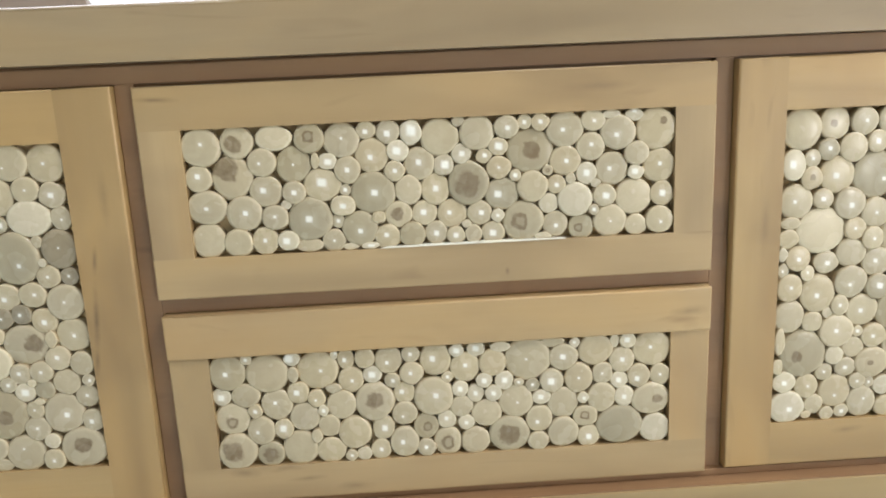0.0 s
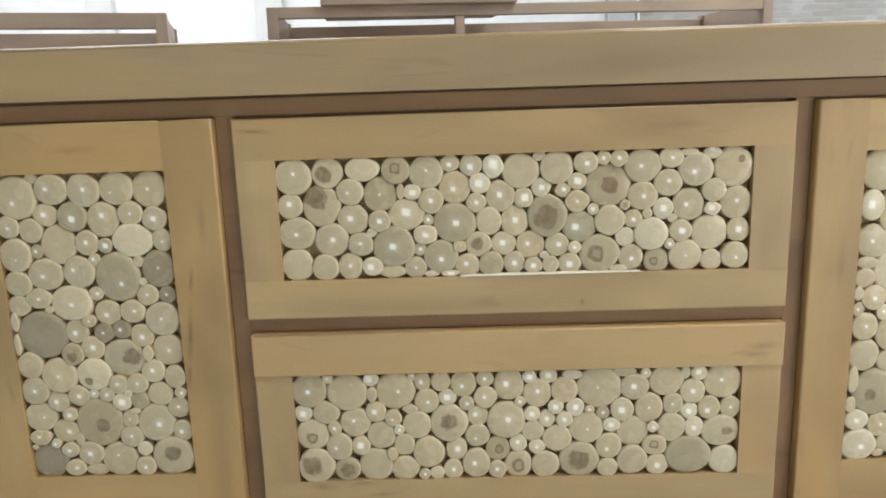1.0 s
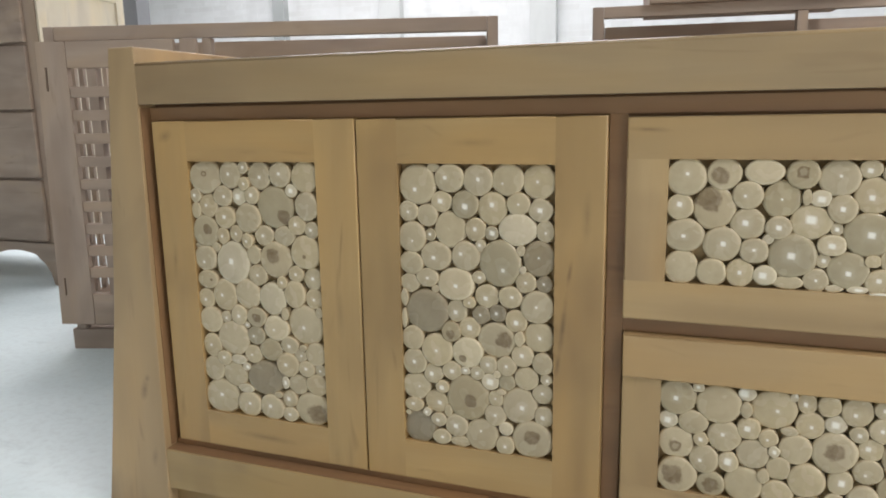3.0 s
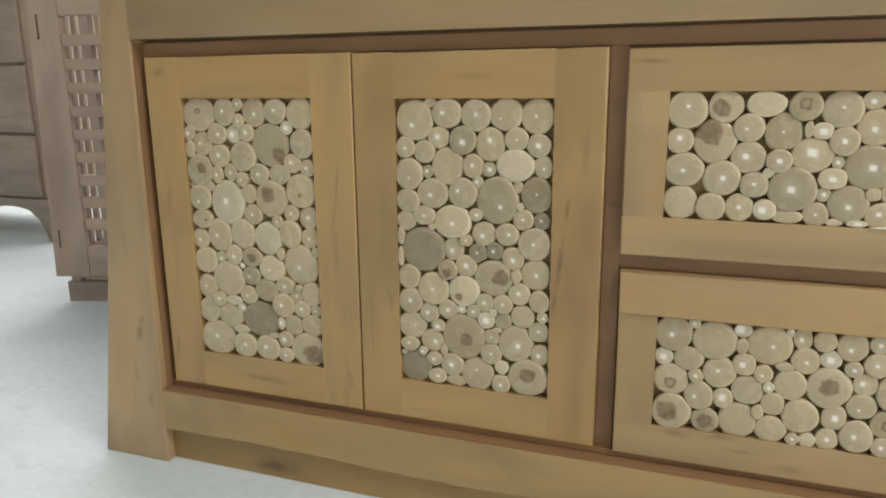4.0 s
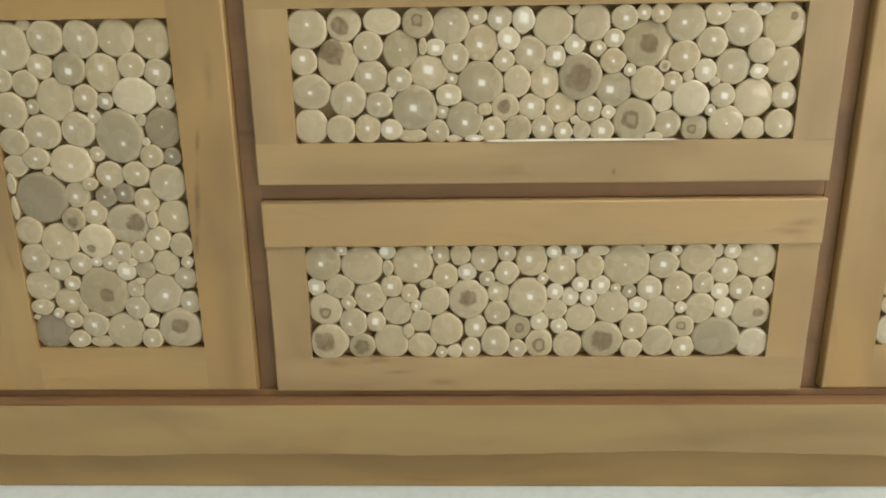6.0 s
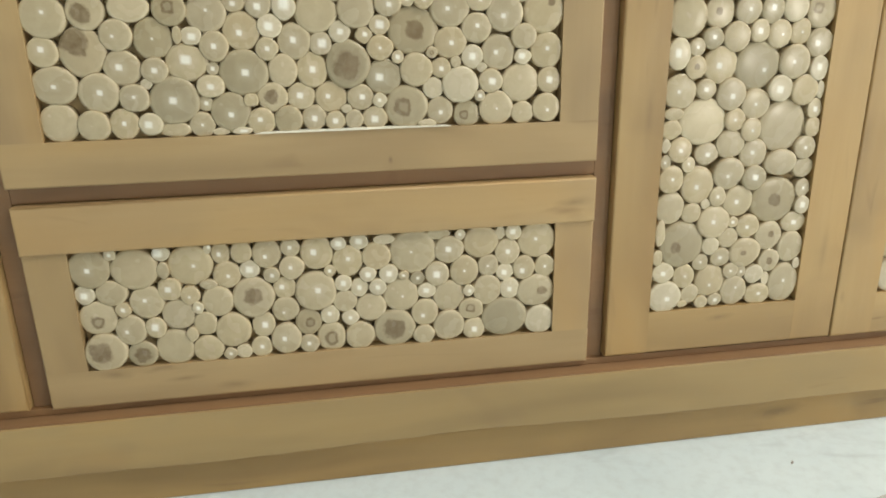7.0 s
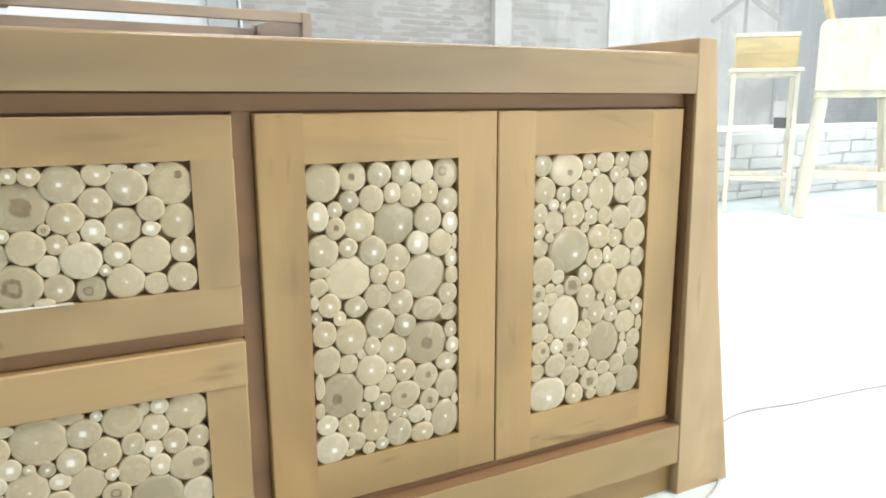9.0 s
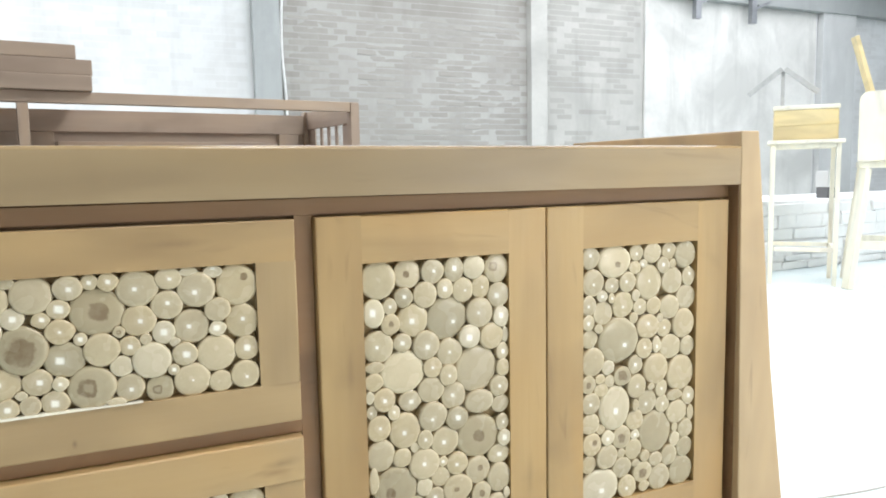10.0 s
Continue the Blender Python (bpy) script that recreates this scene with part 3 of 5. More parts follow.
slices("door_two", "pale", "pith", [(17, 119, 17.7, 17.8, 0.0, 0.0, 0.14), (172, 142, 14.5, 14.6, -0.05, 0.05, 0.18), (125, 125, 12.1, 12.3, -0.07, 0.06, 0.2), (150, 126, 13.5, 12.9, 0.0, 0.0, 0.14), (45, 104, 13.4, 14.2, -0.2, -0.04, 0.21), (72, 111, 13.7, 13.4, 0.04, -0.04, 0.21), (109, 112, 9.6, 9.5, 0.0, 0.0, 0.23), (204, 113, 7.3, 7.5, 0.22, -0.09, 0.25), (19, 83, 20.2, 19.1, 0.2, -0.02, 0.06), (58, 86, 9.8, 8.9, -0.06, -0.09, 0.33), (135, 78, 10.1, 10.8, -0.05, -0.01, 0.13), (168, 72, 23.5, 24.3, 0.14, -0.11, 0.14), (199, 92, 13.7, 13.6, -0.02, 0.04, 0.14), (15, 55, 13.5, 10.0, -0.09, 0.11, 0.17)])
slices("door_two", "pale", "pith", [(49, 63, 16.7, 15.6, 0.24, -0.06, 0.18), (52, 37, 11.0, 9.9, -0.12, -0.09, 0.23), (134, 54, 14.5, 14.8, 0.0, 0.0, 0.12), (201, 60, 12.5, 13.8, -0.11, -0.09, 0.21), (78, 31, 16.1, 16.1, -0.05, -0.01, 0.2), (56, 12, 13.1, 11.0, 0.1, -0.01, 0.17), (115, 22, 22.8, 22.6, -0.06, 0.25, 0.06), (148, 12, 12.5, 12.9, -0.0, -0.11, 0.16)])
slices("drawer_upper", "bright", "", [(103, 134, 19.6, 14.2), (111, 57, 5.9, 5.2), (182, 4, 9.0, 4.1), (491, 143, 9.7, 4.7), (473, 64, 5.6, 5.1), (417, 43, 11.4, 11.4), (448, 46, 20.0, 19.4), (319, 24, 5.6, 4.6), (409, 4, 9.8, 4.7)])
slices("drawer_upper", "bright", "pith", [(259, 133, 12.1, 13.9, 0.03, 0.16, 0.46), (162, 105, 10.5, 9.1, 0.05, -0.09, 0.39), (243, 113, 12.3, 12.0, -0.09, 0.0, 0.38), (176, 53, 14.2, 11.6, -0.0, -0.05, 0.26), (110, 15, 12.3, 11.2, -0.16, -0.02, 0.34), (205, 4, 10.2, 4.1, 0.11, -0.01, 0.4), (518, 141, 10.2, 6.7, -0.0, 0.54, 0.26), (316, 106, 11.0, 10.9, 0.07, -0.0, 0.3), (462, 76, 11.9, 12.7, 0.0, 0.04, 0.32), (520, 75, 9.4, 8.5, -0.12, 0.07, 0.41), (356, 32, 7.7, 7.7, 0.0, 0.0, 0.26)])
slices("drawer_upper", "grey", "", [(255, 14, 14.5, 15.1)])
slices("drawer_upper", "grey", "heart", [(396, 106, 26.6, 25.2, 0.04, -0.02, 0.34), (323, 72, 22.8, 25.0, -0.0, -0.07, 0.54)])
slices("drawer_upper", "grey", "pith", [(123, 103, 19.2, 20.1, -0.01, 0.0, 0.06), (212, 66, 25.1, 23.3, 0.06, -0.0, 0.16), (137, 39, 25.1, 24.4, -0.04, 0.01, 0.16), (194, 25, 20.2, 20.0, 0.02, -0.14, 0.14), (362, 57, 19.5, 18.4, -0.23, -0.0, 0.22)])
slices("drawer_upper", "grey", "ring", [(143, 132, 16.4, 16.4, -0.04, 0.1, 0.37), (386, 23, 23.4, 23.0, -0.17, 0.01, 0.37), (455, 13, 14.4, 14.5, -0.2, -0.07, 0.32)])
slices("drawer_upper", "pale", "", [(148, 106, 4.7, 8.8), (253, 67, 14.8, 16.9), (217, 37, 7.7, 7.0), (18, 19, 18.9, 20.0), (52, 15, 16.0, 15.9), (134, 8, 15.9, 7.9), (292, 126, 21.3, 20.6), (314, 143, 7.7, 5.5), (335, 129, 19.4, 19.2), (521, 97, 13.9, 13.4), (398, 64, 17.6, 17.5), (443, 71, 5.9, 6.3), (518, 46, 21.5, 20.6), (327, 12, 9.7, 10.4), (521, 12, 13.0, 12.2)])
slices("drawer_upper", "pale", "heart", [(61, 131, 18.2, 18.0, -0.23, -0.1, 0.45), (52, 91, 22.5, 24.4, -0.24, 0.39, 0.52), (240, 39, 15.5, 15.1, -0.05, 0.04, 0.44), (544, 124, 22.6, 23.5, 0.34, 0.36, 0.17)])
slices("drawer_upper", "pale", "pith", [(20, 127, 21.7, 21.3, 0.04, 0.17, 0.09), (179, 128, 19.8, 19.7, 0.03, 0.1, 0.08), (208, 138, 11.0, 9.8, -0.08, -0.16, 0.26), (233, 135, 12.9, 13.4, -0.09, -0.14, 0.27), (87, 107, 15.9, 15.7, -0.16, -0.05, 0.1), (14, 92, 14.7, 15.0, -0.04, 0.17, 0.2), (184, 94, 14.4, 15.3, 0.0, 0.0, 0.19), (213, 109, 18.5, 19.3, -0.1, -0.1, 0.16), (238, 90, 11.4, 11.4, 0.05, 0.02, 0.22), (267, 97, 17.0, 18.3, -0.04, 0.08, 0.19), (89, 74, 18.2, 17.6, -0.15, 0.05, 0.19), (121, 71, 13.4, 12.7, 0.02, -0.0, 0.23), (154, 78, 20.8, 18.7, -0.02, 0.15, 0.27), (180, 71, 6.4, 7.0, 0.0, 0.0, 0.33)])
slices("drawer_upper", "pale", "pith", [(284, 67, 16.3, 18.3, 0.04, 0.01, 0.2), (20, 58, 22.0, 19.1, -0.03, -0.04, 0.11), (62, 49, 19.9, 19.8, 0.07, 0.03, 0.15), (97, 43, 15.0, 14.2, -0.01, 0.08, 0.12), (169, 35, 7.6, 8.2, 0.07, -0.0, 0.28), (270, 39, 14.7, 14.2, -0.05, 0.06, 0.24), (83, 16, 14.8, 16.0, 0.0, 0.04, 0.15), (163, 12, 12.9, 13.2, 0.0, 0.0, 0.11), (226, 13, 14.7, 14.4, -0.09, 0.18, 0.18), (283, 15, 12.8, 13.5, 0.02, -0.04, 0.24), (369, 134, 13.9, 12.9, 0.08, -0.07, 0.21), (390, 139, 8.1, 8.5, -0.0, -0.06, 0.27), (408, 138, 10.2, 10.0, 0.05, 0.02, 0.24), (437, 128, 21.0, 19.8, -0.11, -0.01, 0.12)])
slices("drawer_upper", "pale", "pith", [(470, 137, 14.0, 12.1, 0.06, -0.05, 0.15), (499, 122, 20.0, 19.3, -0.1, -0.14, 0.14), (342, 102, 8.9, 8.6, 0.13, 0.06, 0.29), (359, 112, 10.9, 10.2, 0.05, 0.05, 0.42), (467, 107, 16.3, 15.8, 0.04, 0.14, 0.14), (295, 94, 11.7, 11.7, 0.14, 0.02, 0.4), (359, 88, 13.8, 12.9, 0.0, 0.0, 0.11), (378, 78, 6.5, 6.8, 0.0, 0.0, 0.38), (437, 92, 17.5, 16.8, 0.08, -0.02, 0.15), (492, 80, 18.8, 19.1, -0.15, 0.01, 0.13), (548, 81, 17.7, 19.7, 0.05, 0.1, 0.12), (426, 65, 10.8, 10.5, 0.05, -0.08, 0.24), (483, 49, 13.4, 12.8, 0.11, -0.03, 0.3), (552, 48, 13.5, 14.3, 0.02, -0.0, 0.27)])
slices("drawer_upper", "pale", "pith", [(303, 37, 17.0, 16.5, -0.2, 0.06, 0.15), (335, 36, 14.2, 13.7, 0.14, 0.01, 0.22), (306, 11, 10.5, 10.4, 0.0, 0.0, 0.3), (350, 12, 13.4, 13.0, -0.0, -0.04, 0.3), (424, 18, 14.3, 15.0, 0.08, -0.14, 0.16), (470, 33, 5.9, 6.2, 0.05, -0.0, 0.36), (490, 18, 19.3, 18.8, 0.01, -0.02, 0.06), (549, 17, 15.9, 15.9, 0.07, -0.17, 0.11)])
slices("drawer_upper", "pale", "ring", [(416, 82, 5.9, 6.2, -0.0, -0.05, 0.37)])
slices("drawer_lower", "bright", "", [(179, 8, 9.1, 8.7), (353, 138, 12.1, 6.4), (495, 137, 6.1, 8.1), (547, 18, 18.5, 18.9)])
slices("drawer_lower", "bright", "pith", [(44, 140, 6.7, 6.4, -0.07, 0.0, 0.31), (99, 138, 9.6, 8.7, -0.33, 0.12, 0.55), (150, 140, 4.3, 5.6, 0.43, 0.39, 0.4), (195, 112, 11.2, 10.7, -0.03, -0.03, 0.39), (10, 94, 10.9, 11.3, -0.06, -0.08, 0.36), (132, 69, 6.2, 7.6, 0.09, -0.01, 0.34), (299, 137, 8.8, 8.0, 0.0, 0.0, 0.46), (323, 137, 10.8, 9.6, 0.0, 0.03, 0.38), (445, 138, 6.2, 6.4, -0.07, 0.07, 0.33), (511, 137, 9.8, 9.8, -0.09, 0.1, 0.36), (332, 96, 9.6, 9.3, -0.0, -0.06, 0.36), (357, 94, 11.2, 11.5, 0.03, 0.02, 0.31), (501, 86, 10.8, 10.6, -0.1, -0.05, 0.32), (302, 86, 9.8, 10.4, 0.0, 0.0, 0.33)])
slices("drawer_lower", "bright", "pith", [(321, 79, 10.0, 11.5, 0.0, 0.0, 0.27), (343, 78, 10.3, 10.3, 0.0, 0.0, 0.29), (403, 69, 11.0, 9.8, -0.08, 0.01, 0.34), (455, 65, 7.0, 7.4, 0.18, -0.08, 0.32), (507, 64, 11.8, 13.3, -0.02, -0.07, 0.24), (284, 47, 11.1, 11.9, -0.05, 0.08, 0.23), (308, 41, 10.0, 9.6, -0.0, -0.06, 0.24)])
slices("drawer_lower", "grey", "", [(501, 26, 28.2, 25.0)])
slices("drawer_lower", "grey", "heart", [(63, 15, 16.1, 15.9, -0.01, -0.06, 0.55), (362, 22, 24.5, 23.3, -0.02, -0.03, 0.48)])
slices("drawer_lower", "grey", "pith", [(20, 125, 21.7, 22.2, -0.08, -0.06, 0.13), (392, 86, 8.4, 8.5, 0.0, 0.0, 0.21)])
slices("drawer_lower", "grey", "ring", [(258, 39, 14.9, 16.6, 0.13, -0.05, 0.34)])
slices("drawer_lower", "pale", "", [(68, 121, 25.2, 23.4), (99, 118, 6.6, 9.7), (187, 134, 11.9, 12.9), (39, 94, 16.9, 14.8), (147, 97, 9.2, 5.7), (155, 75, 17.6, 18.1), (109, 62, 17.9, 18.1), (138, 48, 13.2, 14.6), (169, 37, 19.8, 20.8), (122, 36, 6.5, 9.0), (100, 21, 20.9, 22.2), (138, 15, 17.6, 16.4), (343, 118, 16.5, 16.9), (418, 140, 14.3, 6.5), (471, 127, 20.8, 20.2), (430, 59, 19.3, 19.7), (479, 64, 17.6, 19.0), (303, 63, 14.0, 13.7), (334, 52, 17.9, 17.5), (319, 16, 17.4, 17.5), (398, 11, 12.9, 12.0), (430, 20, 19.1, 19.4)])
slices("drawer_lower", "pale", "heart", [(196, 77, 23.4, 24.1, 0.01, 0.09, 0.39), (23, 21, 22.9, 23.0, -0.21, 0.02, 0.51), (541, 58, 23.7, 20.4, 0.31, -0.02, 0.25)])
slices("drawer_lower", "pale", "pith", [(129, 121, 24.3, 24.1, 0.15, -0.01, 0.08), (164, 134, 10.2, 12.5, -0.17, -0.11, 0.22), (216, 130, 15.9, 17.6, -0.13, -0.19, 0.14), (243, 136, 10.8, 10.8, -0.03, -0.02, 0.21), (273, 127, 18.5, 20.6, -0.18, 0.04, 0.18), (169, 107, 15.0, 16.3, 0.07, -0.1, 0.13), (219, 103, 9.3, 9.5, 0.09, -0.04, 0.25), (243, 111, 14.0, 14.3, -0.08, 0.01, 0.16), (287, 103, 6.8, 7.5, 0.0, 0.0, 0.29), (76, 80, 18.6, 19.2, -0.09, 0.12, 0.12), (103, 94, 13.1, 13.5, -0.12, 0.01, 0.26), (125, 85, 10.6, 11.1, -0.09, -0.16, 0.13), (49, 73, 8.5, 8.7, 0.0, 0.0, 0.27), (233, 86, 13.0, 13.5, -0.23, 0.08, 0.22)])
slices("drawer_lower", "pale", "pith", [(269, 79, 23.6, 24.1, 0.1, 0.03, 0.15), (232, 58, 15.6, 15.2, -0.16, -0.25, 0.11), (54, 47, 16.7, 18.2, -0.26, -0.1, 0.12), (82, 48, 11.3, 12.6, -0.06, 0.05, 0.36), (205, 40, 13.4, 15.4, 0.08, -0.01, 0.27), (163, 7, 7.4, 7.5, 0.04, -0.0, 0.24), (200, 12, 12.0, 13.4, 0.02, -0.02, 0.19), (230, 20, 17.2, 19.5, -0.13, 0.01, 0.15), (257, 11, 11.0, 11.6, -0.05, 0.03, 0.21), (309, 114, 17.8, 18.7, 0.02, 0.13, 0.14), (387, 120, 27.7, 26.7, -0.07, 0.0, 0.05), (431, 120, 17.5, 16.7, -0.05, 0.04, 0.21), (541, 125, 22.7, 22.2, -0.07, 0.07, 0.09), (504, 112, 15.1, 16.3, 0.02, 0.02, 0.19)])
slices("drawer_lower", "pale", "pith", [(375, 91, 6.2, 5.1, -0.04, 0.0, 0.3), (416, 90, 14.4, 15.1, -0.06, -0.04, 0.3), (450, 91, 17.1, 18.8, 0.0, 0.0, 0.08), (480, 96, 12.6, 13.4, -0.06, -0.04, 0.11), (525, 90, 13.5, 15.2, -0.15, -0.23, 0.23), (552, 90, 12.6, 14.1, 0.0, -0.02, 0.13), (371, 66, 20.8, 21.4, 0.08, -0.11, 0.06), (400, 40, 16.3, 17.3, -0.15, -0.24, 0.14), (462, 13, 13.8, 14.1, 0.0, -0.07, 0.26)])
slices("drawer_lower", "pale", "ring", [(20, 64, 20.6, 20.1, -0.05, -0.24, 0.32), (458, 40, 15.3, 13.7, -0.0, 0.09, 0.38), (284, 17, 16.8, 18.7, 0.05, -0.09, 0.46)])
slices("door_three", "bright", "", [(156, 377, 15.3, 16.0), (203, 280, 5.4, 10.7), (52, 246, 29.8, 27.5), (5, 219, 5.7, 8.5), (78, 86, 11.1, 12.3), (203, 54, 5.1, 7.5), (145, 42, 13.3, 12.4), (162, 34, 5.5, 9.2), (66, 142, 6.1, 6.4)])
slices("door_three", "bright", "pith", [(14, 327, 13.9, 18.1, -0.12, 0.04, 0.29), (197, 306, 11.8, 14.5, -0.05, 0.09, 0.29), (149, 283, 15.8, 15.5, -0.09, -0.07, 0.3), (38, 194, 8.2, 9.5, 0.0, 0.11, 0.19), (200, 134, 10.1, 11.6, 0.0, 0.0, 0.35), (16, 53, 14.4, 13.2, -0.0, -0.06, 0.23), (21, 19, 22.3, 20.8, 0.13, -0.1, 0.16)])
slices("door_three", "grey", "heart", [(160, 142, 30.8, 29.4, 0.02, -0.0, 0.25), (38, 90, 28.9, 29.3, -0.23, -0.09, 0.22)])
slices("door_three", "grey", "pith", [(127, 376, 14.0, 16.5, 0.0, 0.07, 0.22), (55, 344, 12.5, 12.3, 0.04, 0.09, 0.2), (116, 311, 28.7, 27.7, 0.29, -0.18, 0.09), (128, 173, 15.8, 15.2, 0.05, 0.04, 0.25)])
slices("door_three", "pale", "", [(21, 369, 22.4, 24.0), (85, 345, 15.9, 16.8), (182, 280, 17.5, 17.7), (13, 257, 12.2, 7.2), (159, 237, 30.5, 31.3), (199, 234, 9.9, 12.0), (11, 238, 12.3, 11.6), (91, 217, 17.9, 17.3), (162, 191, 20.6, 16.0), (195, 183, 13.7, 12.3), (19, 139, 18.5, 20.3), (48, 131, 12.7, 12.4), (8, 107, 6.7, 16.8), (102, 95, 13.1, 13.3), (192, 77, 17.8, 20.5), (7, 74, 6.5, 10.0), (56, 21, 12.1, 12.7), (73, 8, 9.0, 8.8), (46, 8, 6.6, 4.7)])
slices("door_three", "pale", "heart", [(61, 374, 17.5, 18.7, -0.1, 0.0, 0.21), (36, 311, 12.4, 13.5, 0.06, 0.05, 0.24), (159, 94, 18.4, 18.5, 0.14, 0.09, 0.21), (127, 74, 21.2, 19.3, -0.11, -0.03, 0.17), (164, 60, 14.1, 15.3, 0.04, -0.06, 0.28)])
slices("door_three", "pale", "pith", [(96, 375, 15.3, 16.1, 0.09, 0.04, 0.14), (113, 351, 11.7, 13.1, -0.02, 0.0, 0.27), (139, 347, 15.0, 16.1, 0.22, -0.04, 0.08), (167, 349, 13.6, 15.0, 0.14, -0.04, 0.09), (194, 336, 16.0, 16.8, -0.2, -0.05, 0.21), (36, 334, 9.5, 10.2, 0.0, 0.0, 0.19), (68, 313, 20.6, 21.2, -0.09, -0.04, 0.18), (164, 314, 19.1, 19.8, -0.1, 0.01, 0.12), (19, 283, 19.7, 20.2, -0.1, 0.01, 0.11), (52, 285, 12.3, 11.7, -0.04, 0.0, 0.24), (85, 278, 17.8, 18.9, 0.07, -0.11, 0.18), (119, 265, 17.9, 18.2, -0.03, 0.0, 0.1), (199, 257, 9.7, 11.8, 0.06, -0.05, 0.28), (94, 247, 13.3, 13.5, -0.04, 0.0, 0.13)])
slices("door_three", "pale", "pith", [(116, 234, 12.8, 13.9, 0.1, -0.05, 0.14), (124, 204, 17.4, 17.7, -0.09, 0.06, 0.15), (193, 209, 13.9, 14.6, 0.02, -0.04, 0.14), (25, 213, 14.7, 15.0, 0.03, -0.05, 0.17), (61, 206, 15.0, 13.1, 0.09, -0.05, 0.22), (8, 198, 6.8, 9.3, -0.15, -0.03, 0.18), (93, 180, 19.8, 19.4, -0.08, -0.15, 0.11), (198, 156, 9.8, 11.6, 0.09, -0.01, 0.16), (17, 176, 15.6, 17.0, 0.08, 0.03, 0.12), (53, 167, 21.1, 23.4, -0.06, -0.1, 0.13), (81, 151, 10.8, 12.9, 0.0, 0.0, 0.18), (110, 143, 19.8, 19.9, -0.11, -0.02, 0.14), (192, 111, 16.1, 13.5, 0.02, -0.05, 0.22), (79, 118, 20.7, 21.1, -0.05, 0.01, 0.13)])
slices("door_three", "pale", "pith", [(106, 116, 7.3, 7.0, 0.0, 0.0, 0.31), (127, 109, 15.4, 15.0, -0.07, -0.04, 0.15), (94, 69, 13.0, 12.2, -0.04, -0.04, 0.2), (67, 64, 10.6, 11.0, 0.0, 0.0, 0.15), (110, 50, 10.3, 10.3, -0.0, -0.07, 0.17), (126, 47, 6.5, 7.8, 0.0, 0.0, 0.24), (188, 27, 20.9, 26.6, -0.0, 0.11, 0.08), (45, 46, 14.2, 15.9, 0.13, 0.01, 0.11), (83, 37, 19.9, 21.3, -0.01, -0.26, 0.09), (118, 21, 18.3, 20.2, 0.13, 0.18, 0.09), (153, 13, 17.2, 14.3, 0.09, 0.04, 0.15), (92, 10, 9.2, 8.9, 0.08, -0.07, 0.29)])
slices("door_three", "pale", "ring", [(191, 373, 17.9, 19.5, -0.24, 0.1, 0.31)])
slices("door_four", "bright", "", [(96, 313, 7.3, 8.5), (47, 208, 11.2, 11.0), (176, 76, 9.8, 12.0)])
slices("door_four", "bright", "heart", [(57, 367, 28.1, 23.9, 0.15, -0.2, 0.16)])
slices("door_four", "bright", "pith", [(110, 360, 7.1, 6.1, -0.19, -0.22, 0.33), (36, 316, 9.5, 8.3, 0.0, 0.0, 0.28), (137, 233, 8.1, 12.4, 0.02, -0.24, 0.22), (60, 144, 28.8, 33.1, 0.01, -0.13, 0.16), (46, 100, 11.5, 11.4, -0.06, -0.12, 0.23), (98, 96, 8.2, 8.0, 0.0, 0.0, 0.33), (32, 25, 33.5, 27.0, 0.06, -0.18, 0.14)])
slices("door_four", "grey", "", [(192, 370, 20.6, 20.5), (137, 94, 30.7, 32.5), (196, 60, 16.0, 16.0), (190, 22, 23.3, 23.3)])
slices("door_four", "grey", "heart", [(74, 191, 16.1, 14.1, -0.05, 0.07, 0.52)])
slices("door_four", "grey", "pith", [(66, 247, 36.5, 32.8, 0.25, -0.22, 0.1)])
slices("door_four", "pale", "", [(127, 375, 16.4, 15.3), (94, 355, 10.5, 9.7), (167, 356, 6.6, 7.1), (167, 330, 19.3, 20.1), (38, 291, 17.8, 17.3), (161, 289, 17.9, 18.0), (131, 294, 13.6, 13.6), (195, 302, 19.7, 18.1), (28, 269, 7.5, 7.0), (190, 261, 21.4, 22.2), (143, 274, 6.5, 6.3), (94, 278, 7.8, 8.0), (14, 254, 13.6, 14.0), (165, 226, 20.8, 18.5), (199, 224, 14.7, 15.7), (19, 219, 19.8, 21.1), (136, 195, 21.8, 23.6), (186, 182, 26.3, 27.5), (32, 192, 8.7, 7.2), (50, 187, 9.3, 9.0), (127, 168, 6.7, 5.4), (34, 175, 12.6, 10.2), (174, 148, 14.4, 8.5), (97, 143, 5.1, 9.6)])
slices("door_four", "pale", "", [(180, 120, 20.3, 18.1), (15, 126, 16.1, 15.3), (98, 119, 15.9, 15.2), (206, 115, 7.1, 12.6), (34, 114, 7.8, 7.2), (197, 90, 13.9, 15.2), (176, 95, 6.4, 8.0), (46, 70, 19.5, 18.2), (95, 73, 14.9, 16.0), (72, 71, 7.3, 7.7), (117, 59, 8.9, 9.2), (138, 50, 13.1, 10.7), (165, 51, 14.9, 16.5), (13, 63, 13.4, 13.6), (74, 48, 17.0, 16.1), (99, 51, 7.1, 5.9), (146, 19, 19.5, 20.8), (116, 11, 9.7, 8.6)])
slices("door_four", "pale", "heart", [(12, 186, 12.4, 13.8, -0.03, -0.06, 0.31), (73, 96, 16.7, 17.5, -0.04, -0.08, 0.38), (18, 94, 16.9, 17.0, 0.24, 0.14, 0.23), (113, 34, 17.2, 16.4, 0.0, -0.1, 0.37)])
